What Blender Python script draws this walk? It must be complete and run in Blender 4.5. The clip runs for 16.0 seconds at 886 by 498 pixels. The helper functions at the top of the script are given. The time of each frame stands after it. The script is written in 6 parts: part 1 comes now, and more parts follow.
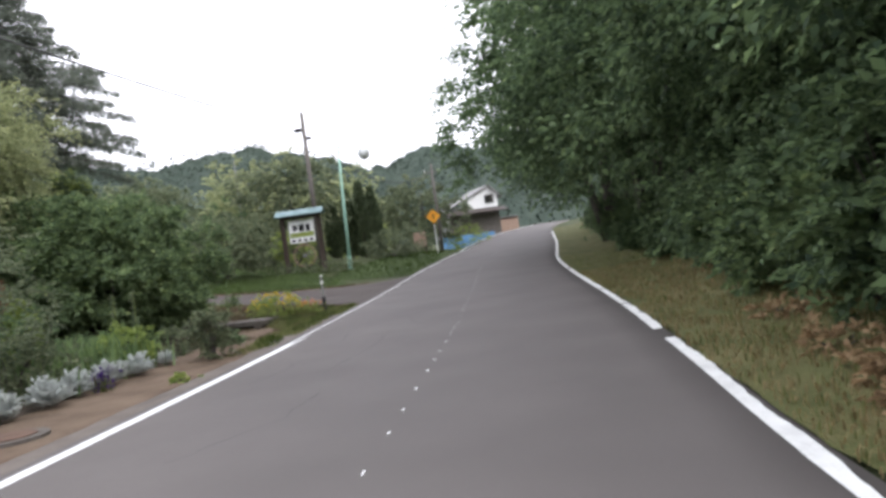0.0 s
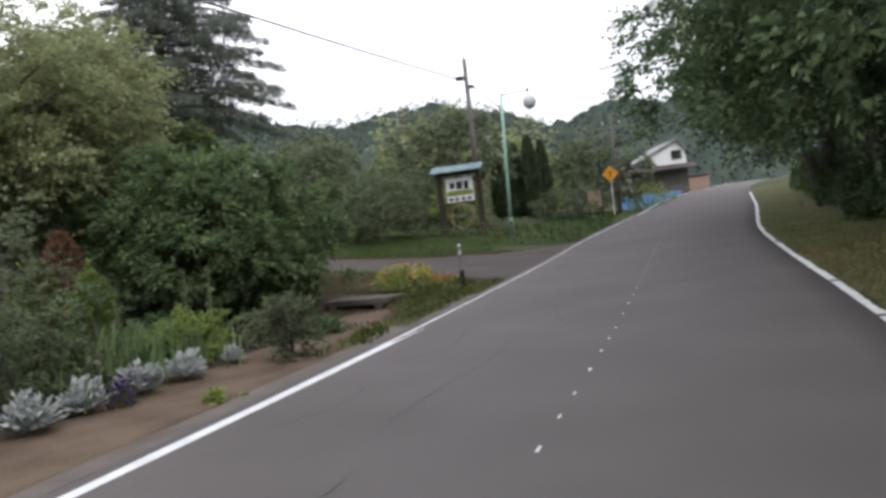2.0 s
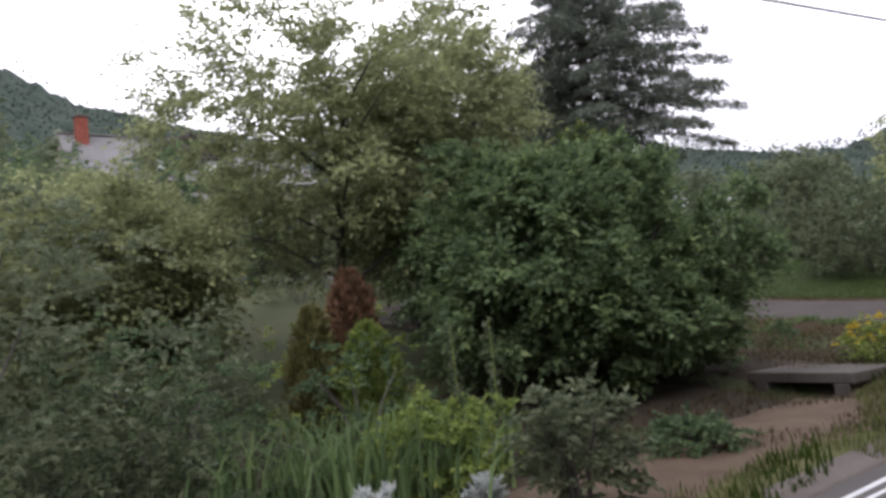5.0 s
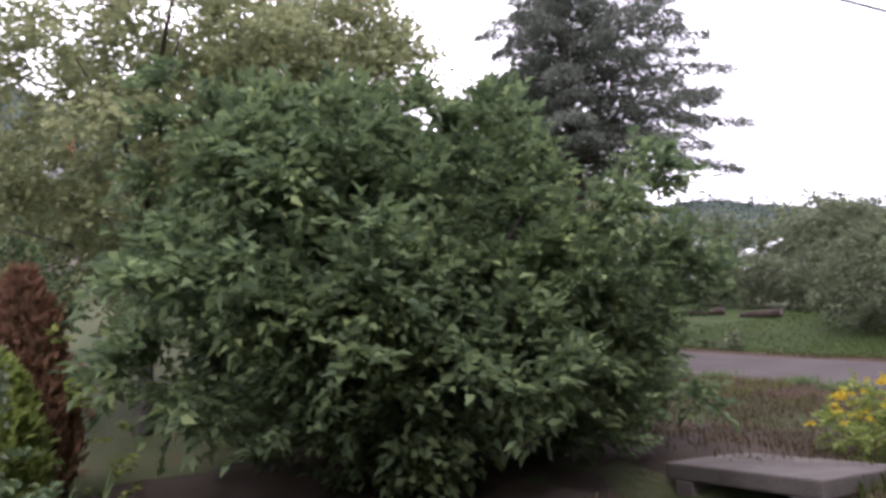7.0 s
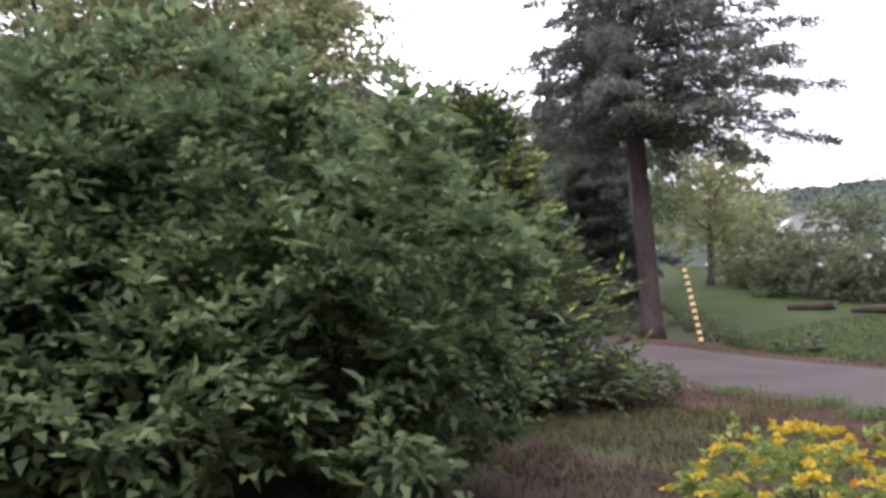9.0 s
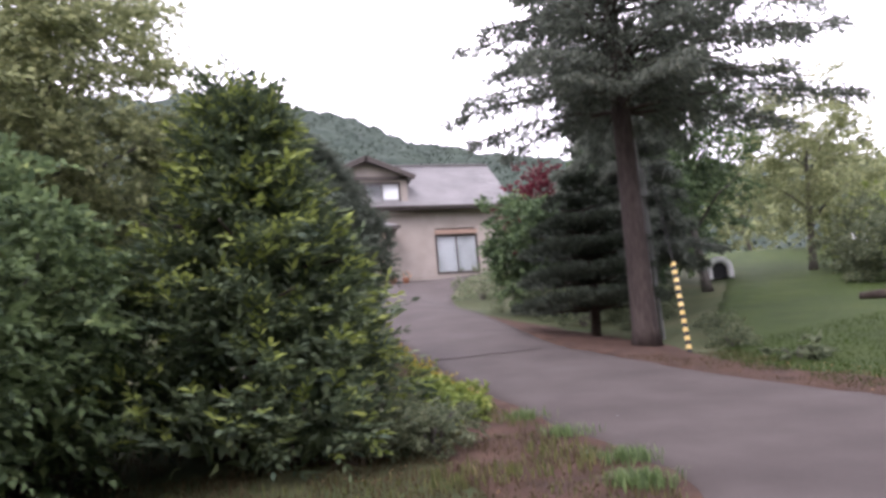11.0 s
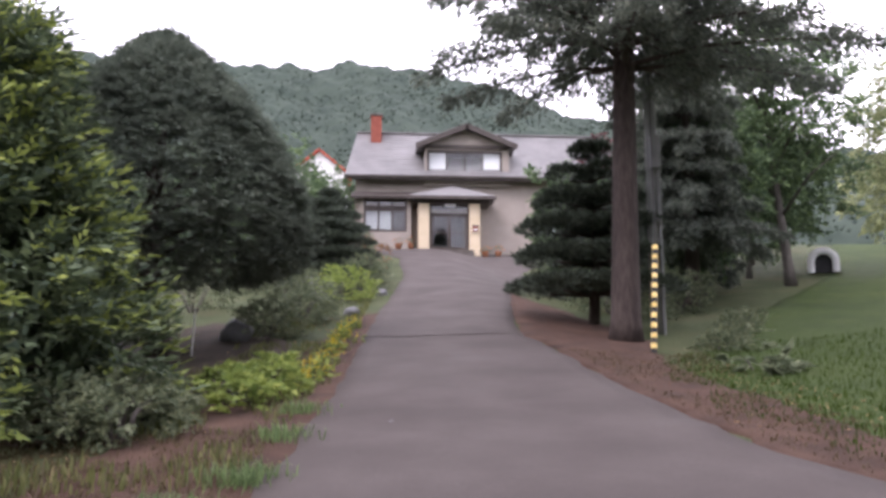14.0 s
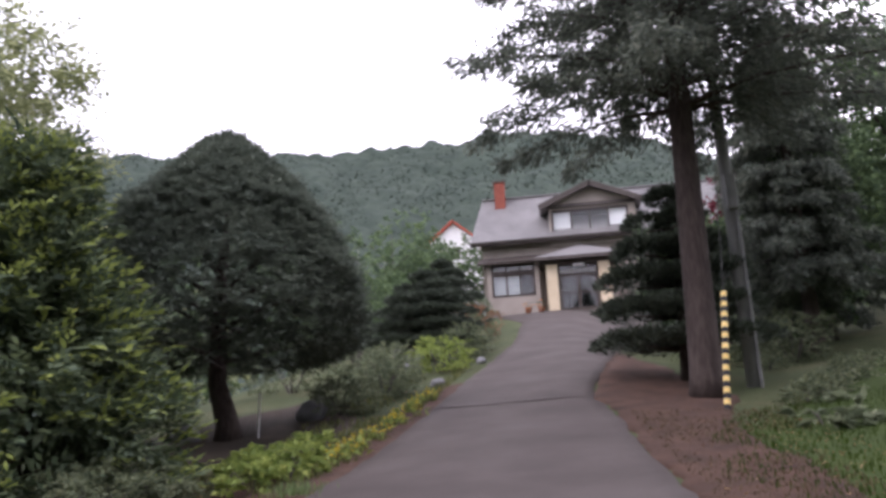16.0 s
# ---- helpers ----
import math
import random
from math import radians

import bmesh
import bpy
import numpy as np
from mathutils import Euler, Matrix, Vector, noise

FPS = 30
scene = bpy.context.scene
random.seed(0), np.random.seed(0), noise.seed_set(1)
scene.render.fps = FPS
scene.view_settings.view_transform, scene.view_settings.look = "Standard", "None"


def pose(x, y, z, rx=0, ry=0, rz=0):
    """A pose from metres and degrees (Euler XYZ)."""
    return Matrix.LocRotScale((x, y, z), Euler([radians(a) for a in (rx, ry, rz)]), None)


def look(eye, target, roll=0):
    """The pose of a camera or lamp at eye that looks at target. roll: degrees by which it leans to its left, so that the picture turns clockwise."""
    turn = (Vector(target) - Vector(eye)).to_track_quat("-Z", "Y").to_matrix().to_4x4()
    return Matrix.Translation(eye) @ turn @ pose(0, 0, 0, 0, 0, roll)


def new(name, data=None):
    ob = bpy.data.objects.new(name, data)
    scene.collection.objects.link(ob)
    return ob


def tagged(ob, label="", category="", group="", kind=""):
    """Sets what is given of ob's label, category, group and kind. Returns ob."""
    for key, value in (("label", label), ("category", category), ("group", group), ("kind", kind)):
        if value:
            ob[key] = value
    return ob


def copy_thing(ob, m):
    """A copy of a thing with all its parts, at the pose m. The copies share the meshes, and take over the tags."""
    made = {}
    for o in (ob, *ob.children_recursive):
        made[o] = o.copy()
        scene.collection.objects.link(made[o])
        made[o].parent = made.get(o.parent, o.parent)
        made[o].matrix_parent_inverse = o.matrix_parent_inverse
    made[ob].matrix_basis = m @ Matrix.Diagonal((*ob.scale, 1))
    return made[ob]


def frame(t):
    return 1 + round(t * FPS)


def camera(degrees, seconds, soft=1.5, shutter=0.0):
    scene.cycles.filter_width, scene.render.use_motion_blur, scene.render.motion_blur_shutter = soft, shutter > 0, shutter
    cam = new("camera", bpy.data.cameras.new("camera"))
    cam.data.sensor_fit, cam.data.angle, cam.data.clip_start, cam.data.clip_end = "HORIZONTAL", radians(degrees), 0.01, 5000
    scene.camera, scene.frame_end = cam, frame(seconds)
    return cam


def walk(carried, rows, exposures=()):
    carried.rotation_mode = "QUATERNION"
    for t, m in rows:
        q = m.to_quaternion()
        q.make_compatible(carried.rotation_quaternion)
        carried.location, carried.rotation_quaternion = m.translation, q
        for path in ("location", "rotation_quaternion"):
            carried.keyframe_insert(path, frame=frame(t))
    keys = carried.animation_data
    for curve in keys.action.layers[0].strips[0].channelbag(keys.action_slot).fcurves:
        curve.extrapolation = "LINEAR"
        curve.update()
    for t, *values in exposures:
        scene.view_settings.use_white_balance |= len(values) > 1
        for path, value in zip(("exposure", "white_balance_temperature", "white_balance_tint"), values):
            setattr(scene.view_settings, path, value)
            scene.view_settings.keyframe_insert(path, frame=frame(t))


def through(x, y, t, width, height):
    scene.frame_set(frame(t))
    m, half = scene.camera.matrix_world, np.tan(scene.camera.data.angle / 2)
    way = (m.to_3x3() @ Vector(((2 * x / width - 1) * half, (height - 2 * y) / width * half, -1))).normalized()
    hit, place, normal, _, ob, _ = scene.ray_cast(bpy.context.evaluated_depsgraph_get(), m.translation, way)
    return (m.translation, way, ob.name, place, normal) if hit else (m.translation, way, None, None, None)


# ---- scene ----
cam = camera(59.5, 16.0, soft=3.3)
PATH = [
    (0, (0.389, -0.925, 1.523), (0.338, 1.074, 1.531), -7.9),
    (0.5, (0.439, 0.202, 1.567), (0.19, 2.186, 1.545), -9.0),
    (1, (0.507, 1.113, 1.621), (0.128, 3.077, 1.588), -8.1),
    (1.5, (0.661, 1.992, 1.676), (0.267, 3.952, 1.647), -6.6),
    (2, (0.651, 3.035, 1.682), (0.133, 4.966, 1.638), -6.7),
    (2.5, (0.761, 3.931, 1.762), (0.106, 5.821, 1.732), -6.9),
    (3, (0.717, 4.951, 1.756), (-0.081, 6.785, 1.724), -6.0),
    (3.5, (0.643, 5.93, 1.647), (-0.39, 7.643, 1.655), -6.8),
    (4, (0.174, 6.902, 1.655), (-1.063, 8.473, 1.713), -6.2),
    (4.2, (-0.016, 7.234, 1.66), (-1.318, 8.751, 1.733), -6.5),
    (6.3, (-1.793, 11.559, 1.326), (-3.451, 12.62, 1.678), -5.8),
    (6.5, (-1.911, 12.021, 1.329), (-3.532, 13.144, 1.663), -5.4),
    (7, (-2.071, 12.985, 1.315), (-3.624, 14.202, 1.639), -4.2),
    (7.5, (-2.101, 13.729, 1.321), (-3.673, 14.918, 1.659), -3.3),
    (8, (-2.098, 14.26, 1.328), (-3.756, 15.33, 1.653), -2.7),
    (8.2, (-2.072, 14.471, 1.338), (-3.728, 15.548, 1.645), -2.4),
    (8.8, (-1.955, 15.642, 1.395), (-3.661, 16.603, 1.707), -2.8),
    (9.4, (-1.786, 17.323, 1.477), (-3.596, 18.048, 1.799), -3.7),
    (10.0, (-1.618, 19.004, 1.559), (-3.513, 19.533, 1.889), -4.4),
    (10.3, (-1.539, 19.792, 1.597), (-3.448, 20.288, 1.929), -4.5),
    (10.5, (-1.561, 20.235, 1.586), (-3.463, 20.751, 1.926), -6.4),
    (11, (-1.908, 21.11, 1.602), (-3.808, 21.632, 1.945), -5.1),
    (11.5, (-2.21, 21.949, 1.61), (-4.103, 22.489, 1.96), -5.0),
    (12, (-2.476, 22.716, 1.589), (-4.401, 23.107, 1.966), -4.1),
    (12.5, (-2.689, 23.422, 1.569), (-4.642, 23.668, 1.926), -3.5),
    (13, (-2.499, 24.162, 1.588), (-4.461, 24.277, 1.959), -3.0),
    (13.5, (-2.574, 24.798, 1.557), (-4.549, 24.847, 1.866), -0.8),
    (14, (-2.851, 25.282, 1.597), (-4.826, 25.402, 1.891), 0.1),
    (14.5, (-2.96, 25.785, 1.563), (-4.926, 25.802, 1.928), -1.0),
    (15, (-2.887, 26.259, 1.592), (-4.835, 26.041, 1.991), -2.5),
    (15.5, (-2.813, 26.75, 1.584), (-4.731, 26.446, 2.064), -2.6),
    (16, (-3.029, 27.069, 1.612), (-4.954, 26.791, 2.08), -2.9),
]
walk(cam, [(t, look(eye, target, roll)) for t, eye, target, roll in PATH], exposures=[(0, 1.15, 6250, 14), (0.5, 0.88, 6250, 14), (1.5, 0.7, 6250, 14), (3.0, 0.62, 6250, 14), (4.2, 0.58, 6250, 14), (6.3, 1.05, 6150, 30), (7.5, 1.4, 6150, 30), (10.5, 1.48, 6200, 29), (12.5, 1.48, 6200, 27), (14.5, 1.46, 6200, 27), (16, 1.08, 6150, 27)])

# world: bright overcast sky, weak wide sun
world = bpy.data.worlds.new("overcast_sky")
scene.world = world
world.use_nodes = True
wn, wl = world.node_tree.nodes, world.node_tree.links
wn.clear()
sky = wn.new("ShaderNodeTexSky")
sky.sky_type, sky.sun_disc = "NISHITA", False
sky.sun_elevation, sky.sun_rotation = radians(38), radians(-60)
sky.dust_density, sky.air_density, sky.ozone_density = 6.0, 1.0, 1.0
grey = wn.new("ShaderNodeHueSaturation")
grey.inputs["Saturation"].default_value = 0.12
veil = wn.new("ShaderNodeMix")
veil.data_type = "RGBA"
veil.inputs[0].default_value = 0.75
veil.inputs[7].default_value = (11.5, 11.7, 12.2, 1)
back = wn.new("ShaderNodeBackground")
back.inputs[1].default_value = 0.1
wo = wn.new("ShaderNodeOutputWorld")
wl.new(sky.outputs[0], grey.inputs["Color"])
wl.new(grey.outputs[0], veil.inputs[6])
wl.new(veil.outputs[2], back.inputs[0])
wl.new(back.outputs[0], wo.inputs[0])
sun_data = bpy.data.lights.new("sun", "SUN")
sun_data.energy, sun_data.angle, sun_data.color = 0.8, radians(25), (1.0, 0.96, 0.9)
sun = new("sun", sun_data)
sun.matrix_world = look((0, 0, 60), (-24, 20, 30))

rng = np.random.default_rng(7)


# ---------------------------------------------------------------- materials
def shader(name, rough=0.8, spec=0.3, metal=0.0):
    m = bpy.data.materials.new(name)
    m.use_nodes = True
    b = m.node_tree.nodes["Principled BSDF"]
    b.inputs["Roughness"].default_value = rough
    b.inputs["Specular IOR Level"].default_value = spec
    b.inputs["Metallic"].default_value = metal
    return m, m.node_tree.nodes, m.node_tree.links, b


def ramp(nodes, stops):
    r = nodes.new("ShaderNodeValToRGB")
    while len(r.color_ramp.elements) < len(stops):
        r.color_ramp.elements.new(0.5)
    for e, (p, c) in zip(r.color_ramp.elements, stops):
        e.position, e.color = p, (*c, 1)
    return r


def noisy(name, dark, mid, light, scale=3.0, fine=60.0, rough=0.85, bump=0.3, spec=0.25, metal=0.0, stretch=(1, 1, 1), dist=0.02):
    """A surface with stains at one scale and grain at another."""
    m, n, l, b = shader(name, rough, spec, metal)
    tc, mp = n.new("ShaderNodeTexCoord"), n.new("ShaderNodeMapping")
    mp.inputs["Scale"].default_value = stretch
    l.new(tc.outputs["Object"], mp.inputs[0])
    big, small = n.new("ShaderNodeTexNoise"), n.new("ShaderNodeTexNoise")
    big.inputs["Scale"].default_value, small.inputs["Scale"].default_value = scale, fine
    big.inputs["Detail"].default_value, small.inputs["Detail"].default_value = 6, 4
    for t in (big, small):
        l.new(mp.outputs[0], t.inputs["Vector"])
    mix = n.new("ShaderNodeMix")
    mix.inputs[0].default_value = 0.4
    l.new(big.outputs[0], mix.inputs[2])
    l.new(small.outputs[0], mix.inputs[3])
    r = ramp(n, [(0.3, dark), (0.5, mid), (0.7, light)])
    l.new(mix.outputs[0], r.inputs[0])
    l.new(r.outputs[0], b.inputs["Base Color"])
    bp = n.new("ShaderNodeBump")
    bp.inputs["Strength"].default_value, bp.inputs["Distance"].default_value = bump, dist
    l.new(small.outputs[0], bp.inputs["Height"])
    l.new(bp.outputs[0], b.inputs["Normal"])
    return m


def leafy(name, dark, light, tip=None, rough=0.65, through=0.45, spec=0.22, vary=0.5, scale=2.2):
    """Leaves: the colour varies leaf by leaf and over the crown; some light passes through."""
    m, n, l, b = shader(name, rough, spec)
    geo, tc, ns = n.new("ShaderNodeNewGeometry"), n.new("ShaderNodeTexCoord"), n.new("ShaderNodeTexNoise")
    ns.inputs["Scale"].default_value, ns.inputs["Detail"].default_value = scale, 4
    l.new(tc.outputs["Object"], ns.inputs["Vector"])
    mix = n.new("ShaderNodeMix")
    mix.inputs[0].default_value = 1 - vary
    l.new(geo.outputs["Random Per Island"], mix.inputs[2])
    l.new(ns.outputs[0], mix.inputs[3])
    dark, light, tip = (c and tuple(min(0.85, v * k) for v, k in zip(c, (1.52, 1.42, 1.58))) for c in (dark, light, tip))
    stops = [(0.2, dark), (0.72, light)] + ([(0.9, tip)] if tip else [])
    r = ramp(n, stops)
    l.new(mix.outputs[0], r.inputs[0])
    l.new(r.outputs[0], b.inputs["Base Color"])
    tr, add = n.new("ShaderNodeBsdfTranslucent"), n.new("ShaderNodeMixShader")
    add.inputs[0].default_value = through
    l.new(r.outputs[0], tr.inputs[0])
    l.new(b.outputs[0], add.inputs[1])
    l.new(tr.outputs[0], add.inputs[2])
    l.new(add.outputs[0], n["Material Output"].inputs[0])
    return m


M = dict(
    asphalt=noisy("road_asphalt", (0.09, 0.08, 0.076), (0.11, 0.098, 0.093), (0.133, 0.119, 0.113), 0.5, 120, 0.8, 0.35, 0.3, dist=0.004),
    drive=noisy("driveway_asphalt", (0.0558, 0.0457, 0.0423), (0.0761, 0.0635, 0.0584), (0.103, 0.088, 0.0812), 0.9, 70, 0.9, 0.5, 0.2, dist=0.006),
    paint=noisy("road_paint", (0.55, 0.55, 0.54), (0.75, 0.75, 0.74), (0.82, 0.82, 0.81), 4, 60, 0.6, 0.3),
    gutter=noisy("gutter_concrete", (0.1, 0.085, 0.074), (0.145, 0.124, 0.108), (0.19, 0.165, 0.145), 2, 50, 0.9, 0.4),
    soil=noisy("garden_soil", (0.075, 0.052, 0.036), (0.14, 0.1, 0.07), (0.19, 0.14, 0.1), 1.6, 45, 0.95, 0.8),
    crackfill=noisy("crack_shadow", (0.04, 0.036, 0.034), (0.055, 0.049, 0.046), (0.075, 0.067, 0.063), 3, 60, 0.9, 0.3),
    litter=noisy("needle_litter", (0.0317, 0.0212, 0.0155), (0.0705, 0.0395, 0.0282), (0.106, 0.0635, 0.0437), 2.5, 60, 0.95, 0.8),
    # dark humus, with the bushes' shade worked into its colour
    mould=noisy("leaf_mould_with_shade", (0.028, 0.022, 0.016), (0.055, 0.042, 0.031), (0.09, 0.066, 0.048), 1.6, 45, 0.95, 0.8),
    earth=noisy("hillside_earth", (0.03, 0.042, 0.018), (0.06, 0.075, 0.03), (0.095, 0.085, 0.045), 0.6, 14, 0.95, 0.8, dist=0.06),
    lawn=noisy("lawn_turf", (0.0206, 0.0361, 0.00602), (0.0361, 0.0619, 0.00946), (0.0568, 0.0791, 0.0155), 0.8, 40, 0.9, 0.9, dist=0.04),
    verge=noisy("dry_verge_turf", (0.0625, 0.0775, 0.025), (0.11, 0.115, 0.0425), (0.188, 0.152, 0.075), 1.2, 30, 0.95, 0.9, dist=0.04),
    concrete=noisy("old_concrete", (0.075, 0.065, 0.056), (0.12, 0.106, 0.094), (0.18, 0.165, 0.15), 3, 60, 0.9, 0.5),
    bark=noisy("conifer_bark", (0.03, 0.023, 0.021), (0.066, 0.051, 0.046), (0.11, 0.088, 0.078), 3, 18, 0.95, 1.0, stretch=(1, 1, 0.25), dist=0.04),
    bark2=noisy("grey_bark", (0.05, 0.045, 0.04), (0.1, 0.09, 0.08), (0.17, 0.16, 0.145), 3, 22, 0.95, 0.9, stretch=(1, 1, 0.3), dist=0.03),
    wood=noisy("weathered_dark_wood", (0.03, 0.0225, 0.018), (0.0562, 0.042, 0.0338), (0.09, 0.0713, 0.06), 4, 40, 0.85, 0.6, stretch=(1, 1, 0.15)),
    polewood=noisy("grey_pole_wood", (0.09, 0.08, 0.075), (0.14, 0.125, 0.115), (0.2, 0.18, 0.165), 4, 30, 0.85, 0.5, stretch=(1, 1, 0.1)),
    polegrey=noisy("pole_concrete", (0.18, 0.18, 0.18), (0.25, 0.25, 0.245), (0.32, 0.32, 0.31), 2, 40, 0.8, 0.2),
    mint=noisy("mint_paint", (0.25, 0.42, 0.34), (0.34, 0.55, 0.45), (0.42, 0.62, 0.52), 5, 50, 0.5, 0.1),
    teal=noisy("teal_sheet_metal", (0.1, 0.16, 0.17), (0.16, 0.235, 0.245), (0.24, 0.32, 0.33), 4, 40, 0.5, 0.1),
    white=noisy("white_paint", (0.66, 0.66, 0.65), (0.78, 0.78, 0.77), (0.84, 0.84, 0.83), 3, 40, 0.55, 0.1),
    black=noisy("black_paint", (0.012, 0.012, 0.013), (0.022, 0.022, 0.024), (0.04, 0.04, 0.042), 5, 40, 0.5, 0.1),
    yellow=noisy("yellow_plastic", (0.6, 0.42, 0.12), (0.75, 0.55, 0.2), (0.82, 0.64, 0.3), 6, 40, 0.5, 0.1),
    orange=noisy("orange_sign_paint", (0.6, 0.24, 0.02), (0.75, 0.33, 0.03), (0.82, 0.42, 0.07), 5, 40, 0.5, 0.05),
    siding=noisy("beige_siding", (0.27, 0.235, 0.205), (0.33, 0.29, 0.255), (0.38, 0.335, 0.295), 1.2, 30, 0.75, 0.15),
    cream=noisy("cream_pillar_render", (0.5, 0.4, 0.27), (0.6, 0.5, 0.35), (0.66, 0.56, 0.42), 2, 40, 0.8, 0.2),
    rooftile=noisy("grey_roof_sheet", (0.16, 0.155, 0.155), (0.21, 0.202, 0.2), (0.26, 0.25, 0.247), 0.8, 25, 0.6, 0.15),
    darktrim=noisy("dark_brown_trim", (0.045, 0.036, 0.032), (0.07, 0.058, 0.052), (0.1, 0.085, 0.075), 3, 40, 0.6, 0.1),
    brick=noisy("red_brick_chimney", (0.165, 0.045, 0.0338), (0.24, 0.0713, 0.0488), (0.3, 0.105, 0.075), 5, 50, 0.9, 0.4),
    redroof=noisy("red_sheet_roof", (0.42, 0.07, 0.04), (0.55, 0.1, 0.06), (0.62, 0.14, 0.09), 2, 20, 0.55, 0.1),
    curtain=noisy("white_curtain", (0.6, 0.6, 0.6), (0.75, 0.75, 0.76), (0.85, 0.85, 0.86), 3, 20, 0.9, 0.2, stretch=(1, 6, 0.2)),
    # the dimness of the unlit rooms is put into this colour
    room=noisy("interior_toned_dim", (0.05, 0.05, 0.055), (0.08, 0.08, 0.085), (0.12, 0.12, 0.125), 2, 10, 0.9, 0.1),
    stone=noisy("garden_stone", (0.12, 0.12, 0.125), (0.2, 0.2, 0.21), (0.3, 0.3, 0.31), 3, 30, 0.85, 0.6),
    blue=noisy("blue_sheet_fence", (0.08, 0.2, 0.38), (0.13, 0.28, 0.48), (0.2, 0.36, 0.55), 3, 20, 0.6, 0.1),
    signbrown=noisy("faded_brown_board", (0.22, 0.15, 0.11), (0.32, 0.22, 0.17), (0.4, 0.3, 0.24), 4, 40, 0.8, 0.2),
    cable=noisy("black_cable", (0.03, 0.03, 0.03), (0.05, 0.05, 0.05), (0.07, 0.07, 0.07), 5, 40, 0.6, 0.05),
    film=noisy("greenhouse_film", (0.6, 0.62, 0.62), (0.72, 0.74, 0.74), (0.8, 0.82, 0.82), 2, 20, 0.35, 0.1),
    terracotta=noisy("terracotta", (0.25, 0.11, 0.06), (0.36, 0.16, 0.09), (0.44, 0.22, 0.13), 4, 40, 0.85, 0.2),
    rust=noisy("rusty_iron", (0.06, 0.04, 0.03), (0.12, 0.075, 0.055), (0.18, 0.11, 0.08), 6, 60, 0.8, 0.4),
    leaf_bush=leafy("bush_leaves", (0.0447, 0.0745, 0.0388), (0.141, 0.208, 0.0835), (0.342, 0.417, 0.149)),
    leaf_forest=leafy("forest_leaves", (0.027, 0.0495, 0.0306), (0.131, 0.198, 0.0828), (0.288, 0.369, 0.135), vary=0.42, scale=1.1),
    leaf_locust=leafy("feathery_tree_leaves", (0.11, 0.141, 0.069), (0.267, 0.306, 0.138), (0.429, 0.447, 0.207), through=0.5),
    leaf_pale=leafy("pale_shrub_leaves", (0.0648, 0.0886, 0.0486), (0.146, 0.182, 0.0972), (0.281, 0.313, 0.194)),
    leaf_lime=leafy("yellow_green_leaves", (0.0935, 0.149, 0.0382), (0.238, 0.306, 0.0748), (0.408, 0.425, 0.128)),
    leaf_mid=leafy("garden_leaves", (0.0605, 0.0842, 0.0475), (0.148, 0.181, 0.0943), (0.244, 0.258, 0.15)),
    leaf_olive=leafy("olive_conifer_sprays", (0.07, 0.07, 0.03), (0.16, 0.165, 0.055), (0.27, 0.25, 0.09)),
    leaf_rust=leafy("rusty_conifer_sprays", (0.1, 0.075, 0.04), (0.21, 0.125, 0.07), (0.32, 0.17, 0.1)),
    leaf_silver=leafy("silver_leaves", (0.26, 0.3, 0.26), (0.38, 0.43, 0.37), (0.45, 0.5, 0.44), 0.8, 0.15, 0.1),
    leaf_red=leafy("dark_red_maple_leaves", (0.0444, 0.0114, 0.0156), (0.114, 0.024, 0.0288), (0.191, 0.0426, 0.0426)),
    needle=leafy("spruce_needles", (0.05, 0.066, 0.05), (0.125, 0.15, 0.105), (0.2, 0.22, 0.15), 0.75, 0.35, 0.15),
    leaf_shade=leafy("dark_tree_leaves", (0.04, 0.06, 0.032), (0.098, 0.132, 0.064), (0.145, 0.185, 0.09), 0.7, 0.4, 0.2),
    needle_yew=leafy("yew_sprays", (0.0374, 0.0604, 0.0374), (0.101, 0.141, 0.0661), (0.201, 0.251, 0.0891), 0.6, 0.25),
    needle_dome=leafy("clipped_yew_needles", (0.0624, 0.084, 0.0624), (0.126, 0.156, 0.108), (0.18, 0.21, 0.138), 0.85, 0.3, 0.05, vary=0.25),
    needle_pine=leafy("pine_needles", (0.026, 0.037, 0.026), (0.066, 0.086, 0.056), (0.11, 0.135, 0.085), 0.65, 0.2),
    # canopy green shifted to blue-grey, distance haze put into the colour
    hill=leafy("haze_tinted_hill_canopy", (0.0187, 0.0306, 0.0237), (0.0514, 0.0712, 0.0495), (0.0851, 0.103, 0.0712), 0.9, 0.15, 0.1, vary=0.22, scale=0.16),
    grass=leafy("grass_blades", (0.055, 0.075, 0.025), (0.13, 0.145, 0.05), (0.22, 0.18, 0.09)),
    lawngrass=leafy("lawn_blades", (0.0165, 0.0314, 0.00449), (0.0351, 0.0621, 0.00748), (0.0598, 0.0785, 0.0165)),
    straw=leafy("straw_blades", (0.1, 0.085, 0.036), (0.19, 0.155, 0.07), (0.29, 0.23, 0.12)),
    drygrass=leafy("dry_grass_blades", (0.044, 0.0368, 0.0176), (0.084, 0.0688, 0.0336), (0.132, 0.1, 0.0528)),
    needle_tip=leafy("young_yew_tips", (0.0952, 0.134, 0.0336), (0.224, 0.286, 0.0672), (0.37, 0.403, 0.101), 0.6, 0.3),
    blind=noisy("grey_blind", (0.26, 0.28, 0.29), (0.34, 0.36, 0.37), (0.4, 0.42, 0.43), 2, 20, 0.9, 0.1, stretch=(1, 6, 0.2)),
    iris=leafy("iris_blades", (0.06, 0.1, 0.04), (0.13, 0.2, 0.07), (0.2, 0.27, 0.1)),
    petal_y=leafy("yellow_petals", (0.37, 0.28, 0.02), (0.5, 0.42, 0.04), (0.54, 0.48, 0.1)),
